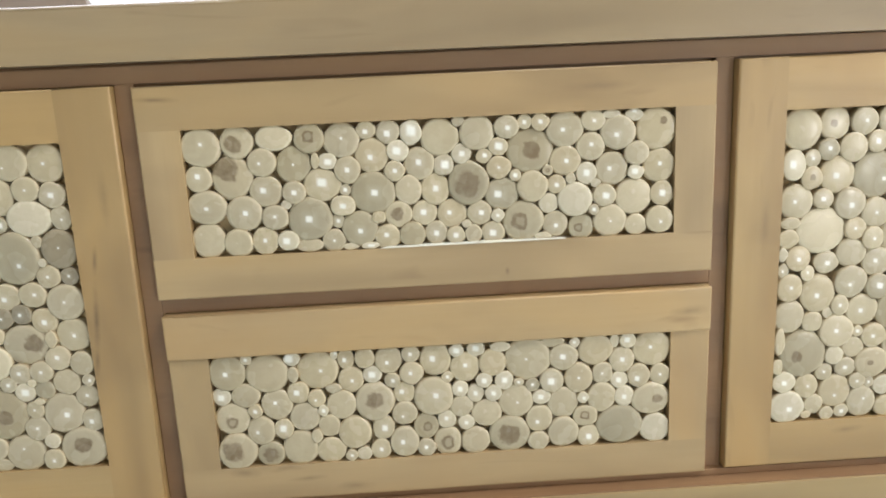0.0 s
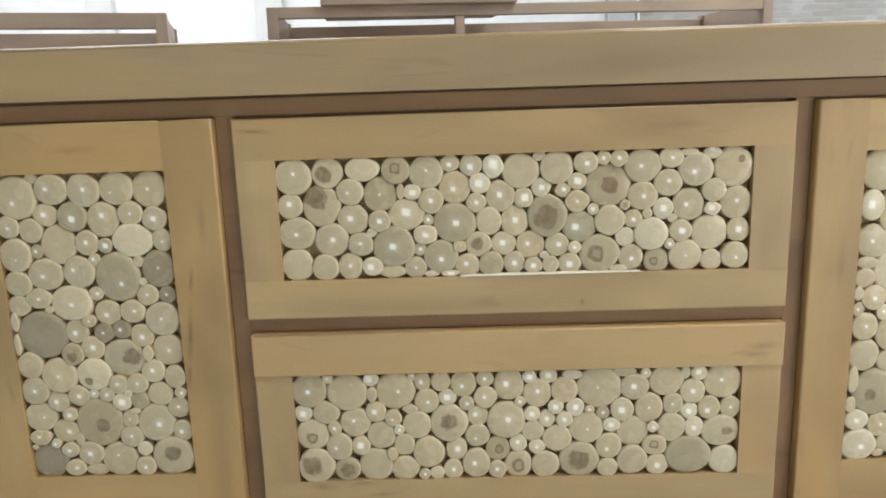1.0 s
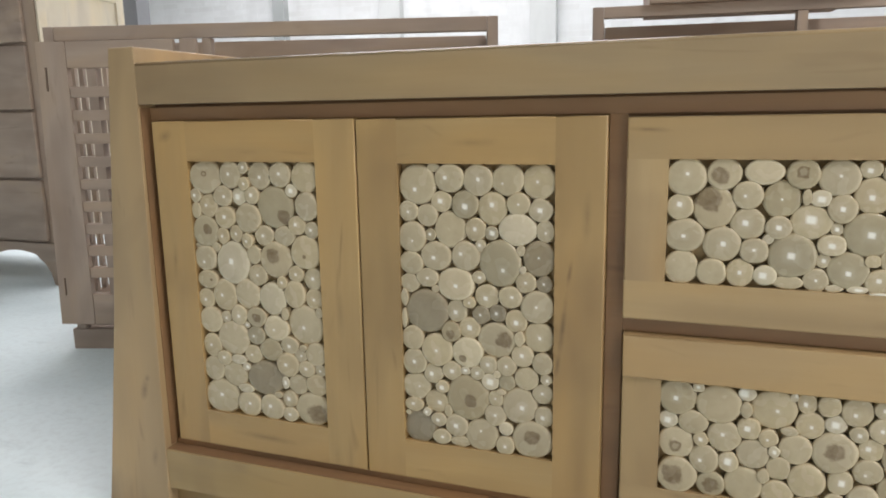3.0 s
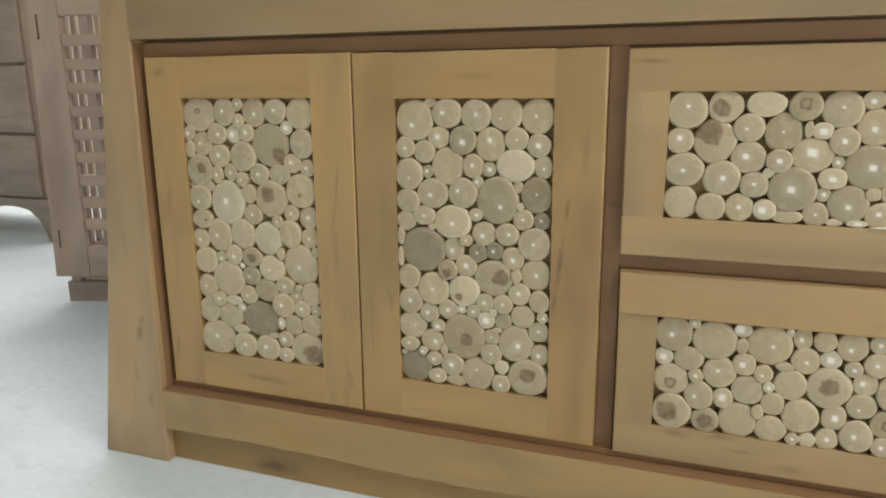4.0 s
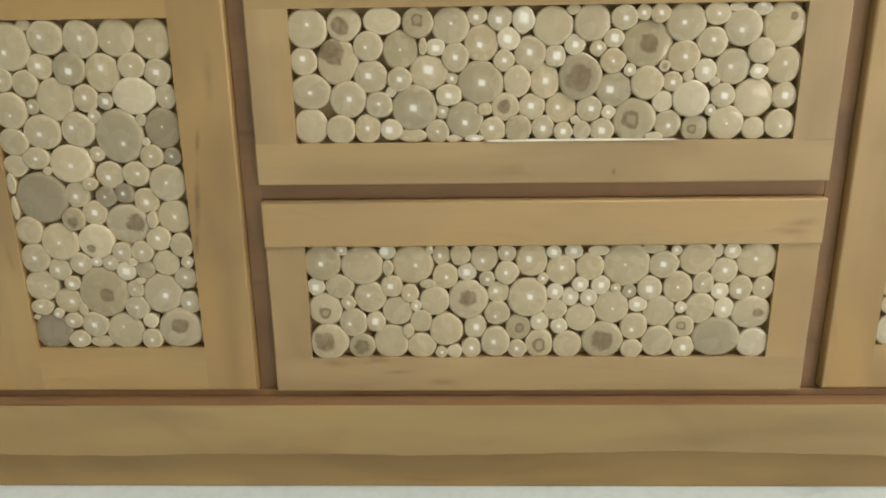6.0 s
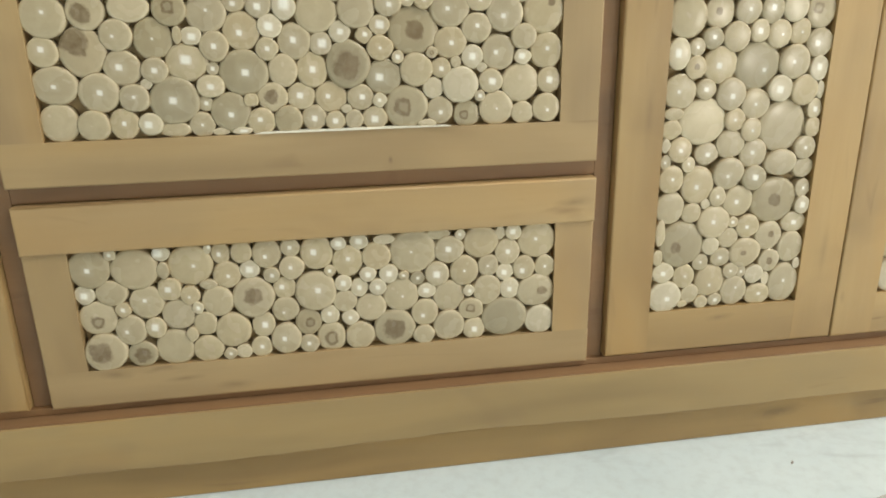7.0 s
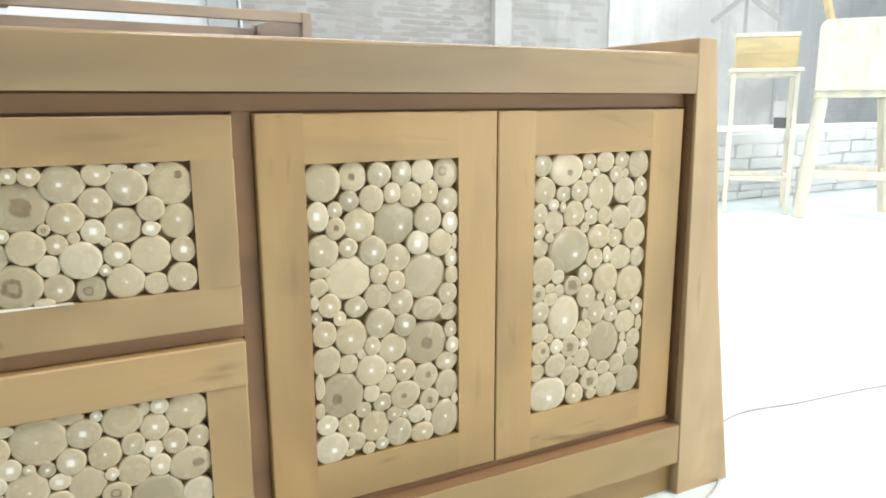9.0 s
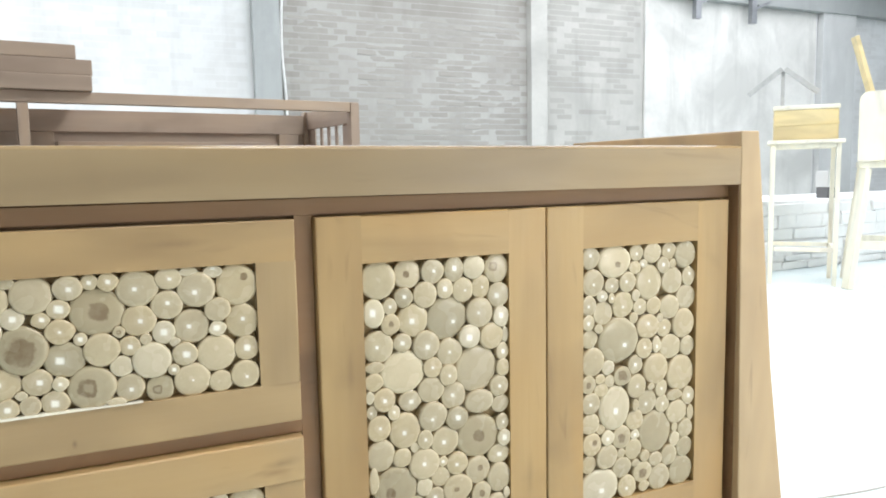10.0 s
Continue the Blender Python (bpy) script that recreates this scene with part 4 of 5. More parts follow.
slices("door_four", "pale", "pith", [(15, 374, 14.9, 16.6, -0.05, 0.21, 0.15), (97, 377, 12.2, 12.4, 0.01, -0.11, 0.17), (160, 376, 13.1, 13.5, -0.06, 0.06, 0.17), (149, 355, 11.6, 11.9, -0.07, 0.07, 0.22), (19, 337, 18.4, 19.5, 0.02, -0.1, 0.09), (54, 331, 13.0, 11.6, -0.08, -0.07, 0.15), (81, 334, 15.0, 15.0, -0.19, 0.05, 0.14), (122, 331, 24.1, 25.9, -0.0, 0.05, 0.06), (200, 334, 12.8, 15.1, 0.1, 0.24, 0.16), (52, 312, 5.5, 7.8, 0.12, -0.01, 0.23), (12, 304, 12.7, 14.3, -0.1, -0.05, 0.13), (74, 300, 18.9, 19.7, -0.03, -0.14, 0.1), (106, 294, 13.1, 12.3, -0.08, 0.01, 0.14), (11, 279, 10.1, 11.6, -0.06, -0.07, 0.25)])
slices("door_four", "pale", "pith", [(120, 263, 20.1, 17.9, -0.01, 0.23, 0.12), (153, 257, 14.2, 14.1, 0.0, 0.0, 0.14), (114, 230, 15.3, 15.8, -0.0, 0.06, 0.12), (98, 206, 13.1, 14.1, -0.08, 0.01, 0.19), (100, 172, 16.5, 17.9, 0.0, 0.0, 0.1), (147, 163, 11.3, 12.8, 0.0, -0.07, 0.14), (15, 157, 15.6, 16.0, -0.06, -0.05, 0.14), (121, 144, 17.2, 19.4, -0.12, -0.14, 0.13), (202, 143, 12.6, 14.0, 0.0, 0.0, 0.23), (151, 137, 13.7, 13.8, 0.05, -0.01, 0.15), (84, 16, 16.1, 17.3, -0.11, -0.13, 0.14)])


sideboard = thing("sideboard", "long teak sideboard with branch-slice panels, standing on the floor", "sideboard")
TOP, FRONT, BACK, IN_L, IN_R = 0.735, -0.010, 0.45, -1.042, 1.043
for s, inner in ((-1, -IN_L), (1, IN_R)):
    side = [(s * x, z) for x, z in ((inner, 0.0), (1.163, 0.0), (1.141, 0.16), (1.114, 0.37), (1.098, 0.56), (1.081, 0.758), (inner, 0.758))]
    if s < 0:
        # this side stands a little taller and wider
        side = [(x - 0.009 * (x < -1.05), z + 0.005 * (z > 0.7)) for x, z in side]
    panel = prism(side, FRONT, BACK, 0.0025)
    for v in panel.verts:
        if v.co.y < 0.1:
            v.co.y += 0.002 - 0.014 * (1 - v.co.z / 0.758)
    part("side_panel", panel, post_teak if s < 0 else glare_post_teak, sideboard, "" if s < 0 else "teak side panel, paler for the glare on it")
nosing = bmesh.new()
bmesh.ops.create_cube(nosing, size=1.0)
lo, hi = Vector((IN_L + 0.0005, -0.0088, 0.674)), Vector((IN_R - 0.0005, BACK - 0.01, TOP))
bmesh.ops.transform(nosing, matrix=Matrix.LocRotScale((lo + hi) / 2, None, hi - lo), verts=nosing.verts)
edge = [e for e in nosing.edges if all(v.co.y < 0.1 and v.co.z > 0.7 for v in e.verts)]
bmesh.ops.bevel(nosing, geom=edge, offset=0.0048, segments=6, profile=0.5, affect="EDGES")
for v in nosing.verts:
    v.co.z += 0.0045 * max(0.0, -v.co.x / 1.04)
top = part("top", nosing, top_teak, sideboard)
top.data.materials.append(edge_teak)
for p in top.data.polygons:
    p.use_smooth = 0.05 < abs(p.normal.z) < 0.999
    p.material_index = 1 if p.use_smooth else 0
part("carcass", box((IN_L + 0.002, 0.026, 0.130), (IN_R - 0.002, BACK - 0.02, 0.684), 0), carcass_wood, sideboard, "unlacquered reddish-brown carcass")
for x in (-0.3365, 0.350):
    part("mullion", box((x - 0.0108, 0.0135, 0.131), (x + 0.0108, 0.0255, 0.6535), 0.0006), carcass_wood, sideboard)
part("top_rail", box((IN_L + 0.002, 0.0137, 0.6536), (IN_R - 0.002, 0.0255, 0.6738), 0.0006), carcass_wood, sideboard)
part("middle_rail", box((-0.3255, 0.0133, 0.3848), (0.339, 0.0255, 0.4033), 0.001), carcass_wood, sideboard)
for a, b in ((IN_L + 0.0003, IN_L + 0.0018), (IN_R - 0.0018, IN_R - 0.0003)):
    part("rebate", box((a, -0.006, 0.1305), (b, 0.0255, 0.6735), 0), carcass_wood, sideboard)
wave = random.Random(17)
lower, x = [], IN_L + 0.0003
while x < IN_R - 0.02:
    lower.append((x, 0.058 + 0.0035 * math.sin(x * 9.0) * math.sin(x * 3.1 + 1.0) + wave.uniform(-0.0012, 0.0012)))
    x += wave.uniform(0.018, 0.032)
rail = prism([(IN_L + 0.0003, 0.1265)] + lower + [(IN_R - 0.0003, 0.058), (IN_R - 0.0003, 0.1265)], -0.0185, 0.30, 0.0012)
part("bottom_rail", rail, rail_teak, sideboard)
part("rebate", box((IN_L + 0.002, -0.0165, 0.1267), (IN_R - 0.002, 0.0255, 0.1282), 0), carcass_wood, sideboard)
part("sill", box((IN_L + 0.003, 0.006, 0.1284), (IN_R - 0.003, 0.0255, 0.1368), 0.001), carcass_wood, sideboard)
part("plinth", box((IN_L + 0.0005, -0.003, 0.0), (IN_R - 0.0005, 0.026, 0.0530), 0.002), plinth_wood, sideboard)


def slice_meshes(count, back):
    """Branch slices of radius 1, nearly flat with an eased rim, each with its own uneven outline, facing -y; back: how deep they reach."""
    made = []
    rng = random.Random(5)
    for _ in range(count):
        bm = bmesh.new()
        waves = [(k, rng.uniform(0.0, size), rng.uniform(0, 6.3)) for k, size in ((2, 0.015), (3, 0.022), (4, 0.075 if back > 1.5 else 0.045 if back > 1.0 else 0.02), (5, 0.012))]
        sides, rings = 28, []
        profile = [(0.975, 0.100), (0.93, 0.058), (0.82, 0.032), (0.60, 0.016), (0.35, 0.005)]
        for r, y in [(0.98, back), (1.0, 0.21), (0.995, 0.155)] + profile:
            ring = []
            for k in range(sides):
                t = 2 * math.pi * k / sides
                f = r * (1 + sum(a * math.cos(n * t + p) for n, a, p in waves))
                ring.append(bm.verts.new((f * math.cos(t), y, f * math.sin(t))))
            rings.append(ring)
        tip = bm.verts.new((0, 0, 0))
        for one, two in zip(rings, rings[1:]):
            for k in range(sides):
                bm.faces.new((one[k], one[(k + 1) % sides], two[(k + 1) % sides], two[k]))
        for k in range(sides):
            bm.faces.new((rings[-1][k], rings[-1][(k + 1) % sides], tip))
        bmesh.ops.recalc_face_normals(bm, faces=bm.faces)
        made.append(bm)
    return made


slice_shapes = {}
for size, back in (("large", 0.72), ("medium", 1.15), ("small", 2.0)):
    slice_shapes[size] = [mesh_of("wood_slice", bm, slice_mats["pale", ""], True) for bm in slice_meshes(12, back)]


def framed_front(name, x0, x1, z0, z1, opening, rails_through, filling, label, proud=0.0):
    """A door or drawer front: backing board, four frame members, and the slices in its opening. The top rail may stand proud of the rest."""
    u0, u1, w0, w1 = opening
    y0, y1 = 0.0, 0.0225
    leaf = part(name, box((x0 + 0.006, 0.017, z0 + 0.006), (x1 - 0.006, y1, z1 - 0.006), 0), backing, sideboard, label)
    e = 0.0
    along_x, along_z = (drawer_x, drawer_z) if name == "drawer" else (teak_x, teak_z)
    if rails_through:
        boards = (("rail", (x0, x1, w1, z1), along_x), ("rail", (x0, x1, z0, w0), along_x),
                  ("stile", (x0, u0, w0 + e, w1 - e), along_z), ("stile", (u1, x1, w0 + e, w1 - e), along_z))
    else:
        boards = (("stile", (x0, u0, z0, z1), along_z), ("stile", (u1, x1, z0, z1), along_z),
                  ("rail", (u0 + e, u1 - e, w1, z1), along_x), ("rail", (u0 + e, u1 - e, z0, w0), along_x))
    for k, (kind, (a, b, c, d), mat) in enumerate(boards):
        front_y = y0 + random.uniform(0, 0.00015) - (proud if k == 0 else 0.0)
        bm = box((a, front_y, c), (b, 0.0168, d), 0)
        # hand-rounded along the outer edge of the leaf, crisp at the joints
        worn = [e for e in bm.edges if all(v.co.y < 0.001 for v in e.verts)
                and (any(all(abs(v.co.x - x) < 1e-5 for v in e.verts) for x in (x0, x1)) or any(all(abs(v.co.z - z) < 1e-5 for v in e.verts) for z in (z0, z1))
                     or (proud and k == 0))]
        bmesh.ops.bevel(bm, geom=worn, offset=0.0028, segments=4, profile=0.55, affect="EDGES")
        board = part(kind, bm, mat, leaf)
        for p in board.data.polygons:
            p.use_smooth = 0.02 < abs(p.normal.y) < 0.98
    # the slices stand on end in the opening, a little uneven in depth and tilt
    for tone, mark, across, up, wide, high, at in filling:
        mean = (wide + high) / 2
        ob = new("wood_slice", random.choice(slice_shapes["large" if mean > 15 else "medium" if mean > 9 else "small"]))
        ob.parent = leaf
        slot = ob.material_slots[0]
        slot.link, slot.material = "OBJECT", slice_mats[tone, mark]
        if at:
            ob.color = (0.5 + at[0] / 2, 0.5 + at[1] / 2, at[2], 1)
        depth = random.uniform(0.0005, 0.0035)
        grow = 1.07 / 1000
        ob.matrix_basis = (pose(u0 + across / 1000, depth, w0 + up / 1000, random.gauss(0, 1.5), 0, random.gauss(0, 1.5))
                           @ Matrix.Diagonal((wide * grow, mean * grow, high * grow, 1)))
    return leaf


framed_front("door", -1.0285, -0.6862, 0.139, 0.653, (-0.9675, -0.7495, 0.1975, 0.5935), False, SLICES["door_one"], "framed teak door filled with pale branch slices")
framed_front("door", -0.6842, -0.348, 0.139, 0.652, (-0.6240, -0.4105, 0.198, 0.593), False, SLICES["door_two"], "framed teak door filled with pale branch slices")
framed_front("drawer", -0.325, 0.337, 0.404, 0.650, (-0.2765, 0.2893, 0.4528, 0.6005), True, SLICES["drawer_upper"], "framed teak drawer front filled with branch slices")
framed_front("drawer", -0.323, 0.337, 0.137, 0.384, (-0.2755, 0.2883, 0.1835, 0.3293), True, SLICES["drawer_lower"], "framed teak drawer front with a proud top rail, filled with branch slices", 0.0035)
framed_front("door", 0.362, 0.6882, 0.140, 0.651, (0.4195, 0.6285, 0.1985, 0.5905), False, SLICES["door_three"], "framed teak door filled with pale branch slices")
framed_front("door", 0.6902, 1.0285, 0.139, 0.651, (0.751, 0.965, 0.200, 0.589), False, SLICES["door_four"], "framed teak door filled with pale branch slices")
# thin pale splinter strip under the slices of the upper drawer
strip = prism([(-0.06, 0.4531), (0.160, 0.4531), (0.155, 0.4541), (0.05, 0.4556), (-0.05, 0.4549)], -0.0016, 0.008)
part("splinter_strip", strip, pale_wood, sideboard, "thin pale splinter strip")


# ---- unfinished cabinets behind ----
def open_cabinet(w, d, h, label, lattice=0.0, rail=0.028):
    """A cabinet carcass with no top or doors yet: posts, rails, panelled back, slotted sides, and a lattice bay if given a width."""
    cab = thing("open_cabinet", label, "cabinet", "unfinished cabinets")
    for x in (0, w - 0.028):
        for y in (0, d - 0.028):
            part("post", box((x, y, 0.06), (x + 0.028, y + 0.028, h), 0.002), brown_z, cab)
        # side panel with upright slots near its top
        s = x + 0.008
        side = bmesh.new()
        solid(side, (s, 0.029, 0.08), (s + 0.014, d - 0.029, h - 0.15), 0.001)
        solid(side, (s, 0.029, h - 0.06), (s + 0.014, d - 0.029, h - 0.001), 0.001)
        n, pitch = 4, 0.060
        a, b = 0.09, 0.09 + 0.060 * 4 - 0.020
        if lattice and not x:
            # this side is all upright slats
            side.free()
            part("side_rail", box((s, 0.029, 0.08), (s + 0.014, d - 0.029, 0.15), 0.001), brown_y, cab)
            part("side_rail", box((s, 0.029, h - 0.06), (s + 0.014, d - 0.029, h - 0.001), 0.001), brown_y, cab)
            for k in range(7):
                part("slat", box((s, 0.05 + 0.045 * k, 0.1501), (s + 0.014, 0.066 + 0.045 * k, h - 0.0601), 0.001), brown_z, cab)
            continue
        solid(side, (s + 0.005, 0.029, h - 0.1499), (s + 0.009, a, h - 0.0601), 0)
        solid(side, (s + 0.005, b, h - 0.1499), (s + 0.009, d - 0.029, h - 0.0601), 0)
        for k in range(n - 1):
            y = a + 0.040 + pitch * k
            solid(side, (s + 0.005, y, h - 0.1499), (s + 0.009, y + pitch - 0.040, h - 0.0601), 0)
        part("side_panel", side, brown_y, cab)
    part("front_rail", box((0.0285, 0.001, h - rail), (w - 0.0285, 0.028, h), 0.002), brown_x, cab)
    part("lower_rail", box((0.0285, 0.001, 0.07), (w - 0.0285, 0.026, 0.12), 0.002), brown_x, cab)
    part("plinth", box((-0.014, 0.0, 0.0) if lattice else (0.045, 0.02, 0.0), (w - 0.03, d - 0.02, 0.0595), 0.002), brown_x, cab)
    part("floor_board", box((max(lattice, 0.03), 0.03, 0.121), (w - 0.03, d - 0.03, 0.139), 0), brown_x, cab)
    mid = w * 0.355
    part("divider", box((mid, 0.002, 0.121), (mid + 0.024, 0.03, h - rail - 0.001), 0.001), brown_z, cab)
    back = part("back_panel", box((max(lattice, 0.0285), d - 0.016, 0.08), (w - 0.0285, d - 0.004, h - 0.02), 0), brown_x, cab)
    part("back_rail", box((0.03, d - 0.030, h - 0.075), (w - 0.03, d - 0.0165, h - 0.012), 0.002), brown_x, back)
    for x in ((0.03, mid - 0.06, mid + 0.03, w - 0.12) if not lattice else (mid + 0.03, w - 0.12)):
        part("back_stile", box((x, d - 0.0295, 0.14), (x + 0.07, d - 0.0165, h - 0.0755), 0.002), brown_z, back)
    part("raised_field", box((mid + 0.105, d - 0.026, 0.16), (w - 0.125, d - 0.0165, h - 0.105), 0.006), brown_x, back)
    part("shelf", box((mid + 0.1, d - 0.13, h - 0.125), (w - 0.2, d - 0.031, h - 0.107), 0.002), brown_x, cab)
    if lattice:
        e = lattice
        board = bmesh.new()
        for outline in ([(-0.03, 0.081), (0.068, 0.081), (0.068, h - 0.04), (-0.012, h - 0.04)], [(0.006, 0.732), (0.0125, 0.732), (0.0135, 0.795), (0.007, 0.795)], [(-0.010, 0.165), (-0.0045, 0.165), (-0.0035, 0.215), (-0.009, 0.215)]):
            ring = [board.verts.new((x, -0.022, z)) for x, z in outline]
            for one, two in zip(ring, ring[1:] + ring[:1]):
                board.edges.new((one, two))
        bmesh.ops.triangle_fill(board, use_beauty=True, edges=list(board.edges))
        grown = bmesh.ops.extrude_face_region(board, geom=list(board.faces))
        bmesh.ops.translate(board, vec=(0, 0.021, 0), verts=[v for v in grown["geom"] if isinstance(v, bmesh.types.BMVert)])
        bmesh.ops.recalc_face_normals(board, faces=board.faces)
        part("bay_panel", board, brown_z, cab, "tapered board with a narrow slot")
        part("bay_head", box((0.0685, -0.020, h - 0.110), (e, -0.001, h - 0.04), 0.002), brown_x, cab)
        part("bay_foot", box((0.0685, -0.020, 0.081), (e, -0.001, 0.1673), 0.002), brown_x, cab)
        part("bay_stile", box((e + 0.019, -0.022, 0.05), (e + 0.062, -0.001, h - 0.04), 0.002), brown_z, cab)
        low, high, rows = 0.1673, h - 0.110, 10
        step = (high - low) / rows
        for k in range(1, rows):
            z = low + step * k
            part("lattice_bar", box((0.069, -0.018, z - 0.014), (e - 0.0005, 0.012, z + 0.014), 0.001), brown_x, cab)
        for k in range(4):
            x = 0.131 + 0.07 * k
            part("lattice_bar", box((x - 0.013, -0.0165, low + 0.0005), (x + 0.013, 0.0105, high - 0.0005), 0.001), brown_z, cab)
    return cab


cabinet = open_cabinet(1.368, 0.40, 0.9134, "unfinished brown wooden cabinet without top, boards stacked on it")
CABINET = pose(-0.5333, 1.0507, 0, 0, 0, 7.67)
cabinet.matrix_basis = CABINET
second = open_cabinet(1.2213, 0.40, 0.9017, "unfinished brown wooden cabinet with lattice bay and no top", lattice=0.362, rail=0.037)
second.matrix_basis = pose(-1.9335, 0.6296, 0, 0, 0, 17.23)

# three boards stacked on the first cabinet
for x0, x1, y0, z0, z1, turn in ((0.138, 0.648, -0.02, 0.9137, 0.951, 0), (0.142, 0.652, -0.012, 0.9514, 0.990, 0.6), (0.132, 0.618, 0.0, 0.9904, 1.024, -0.5)):
    board = part("stacked_board", box((x0, 0, 0), (x1, 0.36, z1 - z0), 0.003), brown_x)
    board.matrix_basis = CABINET @ pose(0, y0, z0, 0, 0, turn)
    tagged(board, "brown wooden board lying in a stack on a cabinet", "board", "boards in the stack")


# ---- chest of drawers at the far left ----
def chest(w, d, h):
    c = thing("chest_of_drawers", "tall brown chest of drawers with a scalloped apron", "chest")
    part("body", box((0, 0.012, 0.17), (w, d, h), 0.004), brown_z, c)
    levels = (0.175, 0.427, 0.692, 0.942, h - 0.02)
    for a, b in zip(levels, levels[1:]):
        part("drawer", box((0.03, -0.006, a + 0.006), (w - 0.055, 0.0115, b - 0.006), 0.006), brown_x, c)
    steps = 24
    lower = []
    for k in range(steps + 1):
        t = k / steps
        lower.append((0.10 + (w - 0.20) * t, 0.115 + 0.022 * abs(math.sin(3 * math.pi * t)) - 0.02 * (t < 0.04 or t > 0.96)))
    part("apron", prism([(0.0, 0.1695), (0.0, 0.10)] + lower + [(w, 0.10), (w, 0.1695)], 0.0, 0.022), brown_x, c)
    for x, s in ((0.0, 1), (w, -1)):
        for y in (0.001, d - 0.06):
            leg = [(x, 0.099), (x + s * 0.10, 0.099), (x + s * 0.065, 0.05), (x + s * 0.05, 0.0), (x + s * 0.005, 0.0)]
            part("leg", prism(leg, y, y + 0.055, 0.003), brown_z, c)
    # brightness of the lit side is put into its colour
    side = part("side_panel", box((w + 0.0003, 0.05, 0.172), (w + 0.004, d - 0.02, h - 0.03), 0.001), lit_side_wood, c, "framed side panel, paler for the light on it")
    for y0, y1, z0, z1 in ((0.013, 0.052, 0.172, h - 0.002), (d - 0.040, d - 0.001, 0.172, h - 0.002), (0.0525, d - 0.0405, h - 0.064, h - 0.002), (0.0525, d - 0.0405, 0.172, 0.25)):
        part("frame_board", box((w + 0.0045, y0, z0), (w + 0.014, y1, z1), 0.002), lit_side_wood, side)
    part("top", box((-0.02, -0.02, h + 0.0005), (w + 0.02, d + 0.01, h + 0.03), 0.006), brown_x, c)
    return c


chest(1.0, 0.45, 1.20).matrix_basis = pose(-3.64, 1.22, 0)


structure("corner_post", box((-3.88, 2.95, 0.0), (-3.724, 3.07, HIGH - 0.001), 0.004), dark_post, "grey painted roof post", "post")


# ---- high chair, stool and what stands on them ----
def high_chair():
    c = thing("high_chair", "pale raw-wood high chair with a plain board back", "chair")
    corner, w, top, low = 0.05, 0.21, 1.10, 0.72
    outline = [(-w, low), (w, low)]
    for k in range(7):
        t = math.pi / 2 * k / 6
        outline.append((w - corner + corner * math.cos(t), top - corner + corner * math.sin(t)))
    for k in range(7):
        t = math.pi / 2 * (1 + k / 6)
        outline.append((-w + corner + corner * math.cos(t), top - corner + corner * math.sin(t)))
    part("backrest", prism(outline, -0.21, -0.186, 0.003), pale_wood, c)
    part("seat", box((-0.20, -0.185, 0.68), (0.20, 0.20, 0.719), 0.008), pale_wood, c)
    for x in (-1, 1):
        for y in (-1, 1):
            part("leg", bar((x * 0.165, y * 0.16, 0.679), (x * 0.235, y * 0.22, 0.0), 0.05, 0.04), pale_wood, c)
        part("side_rail", bar((x * 0.205, -0.185, 0.25), (x * 0.205, 0.185, 0.25), 0.022, 0.035), pale_wood, c)
    for y in (-1, 1):
        part("stretcher", bar((-0.185, y * 0.195, 0.25), (0.185, y * 0.195, 0.25), 0.022, 0.045), pale_wood, c)
    return c


high_chair().matrix_basis = pose(4.21, 1.83, 0, 0, 0, -52)
plank = part("leaning_plank", bar((-0.05, -0.12, 0.7195), (-0.245, -0.165, 1.405), 0.085, 0.022), yellow_wood)
tagged(plank, "yellow wooden plank leaning against a chair back", "plank")
plank.matrix_basis = pose(4.21, 1.83, 0, 0, 0, -52)


def frame_stool():
    c = thing("frame_stool", "slender pale frame stool with a square foot ring", "stool")
    t = 0.024
    for x in (-0.17, 0.17):
        for y in (-0.17, 0.17):
            part("leg", bar((x, y, 0.0), (x, y, 0.826), t, t), pale_wood, c)
    for z in (0.21, 0.814):
        for s in (-0.17, 0.17):
            part("rail", box((-0.157, s - t / 2, z - t / 2), (0.157, s + t / 2, z + t / 2), 0.002), pale_wood, c)
            part("rail", box((s - t / 2, -0.157, z - t / 2), (s + t / 2, 0.157, z + t / 2), 0.002), pale_wood, c)
    part("seat", box((-0.20, -0.20, 0.8265), (0.20, 0.20, 0.849), 0.004), pale_wood, c)
    return c


STOOL = pose(3.925, 2.22, 0.026, 0, 0, -48)
frame_stool().matrix_basis = STOOL @ Matrix.Translation((0, 0, -0.026))
crate = thing("wooden_box", "small yellow wooden box standing on a stool", "box")
part("body", box((-0.17, -0.12, 0.8235), (0.17, 0.12, 1.0), 0.006), yellow_wood, crate)
part("lid", box((-0.175, -0.125, 1.0005), (0.175, 0.125, 1.025), 0.006), pale_wood, crate, "paler wooden lid")
part("band", box((-0.172, -0.1245, 0.91), (0.172, -0.1205, 0.925), 0.001), yellow_wood, crate)
crate.matrix_basis = STOOL
stand = thing("hanger_stand", "grey metal stand with two sloping arms on a box", "stand")
part("upright", bar((-0.125, 0, 1.0255), (-0.125, 0, 1.245), 0.02, 0.02), pale_steel, stand)
for s in (-1, 1):
    part("arm", bar((-0.125 + s * 0.008, -0.012, 1.25), (-0.125 + s * 0.19, -0.012, 1.105), 0.036, 0.03), pale_steel, stand)
stand.matrix_basis = STOOL
black = part("black_box", box((4.74, 2.68, 0.4684), (4.83, 2.77, 0.545), 0.004), black_plastic)
tagged(black, "small black plastic box on the stone ledge", "box")
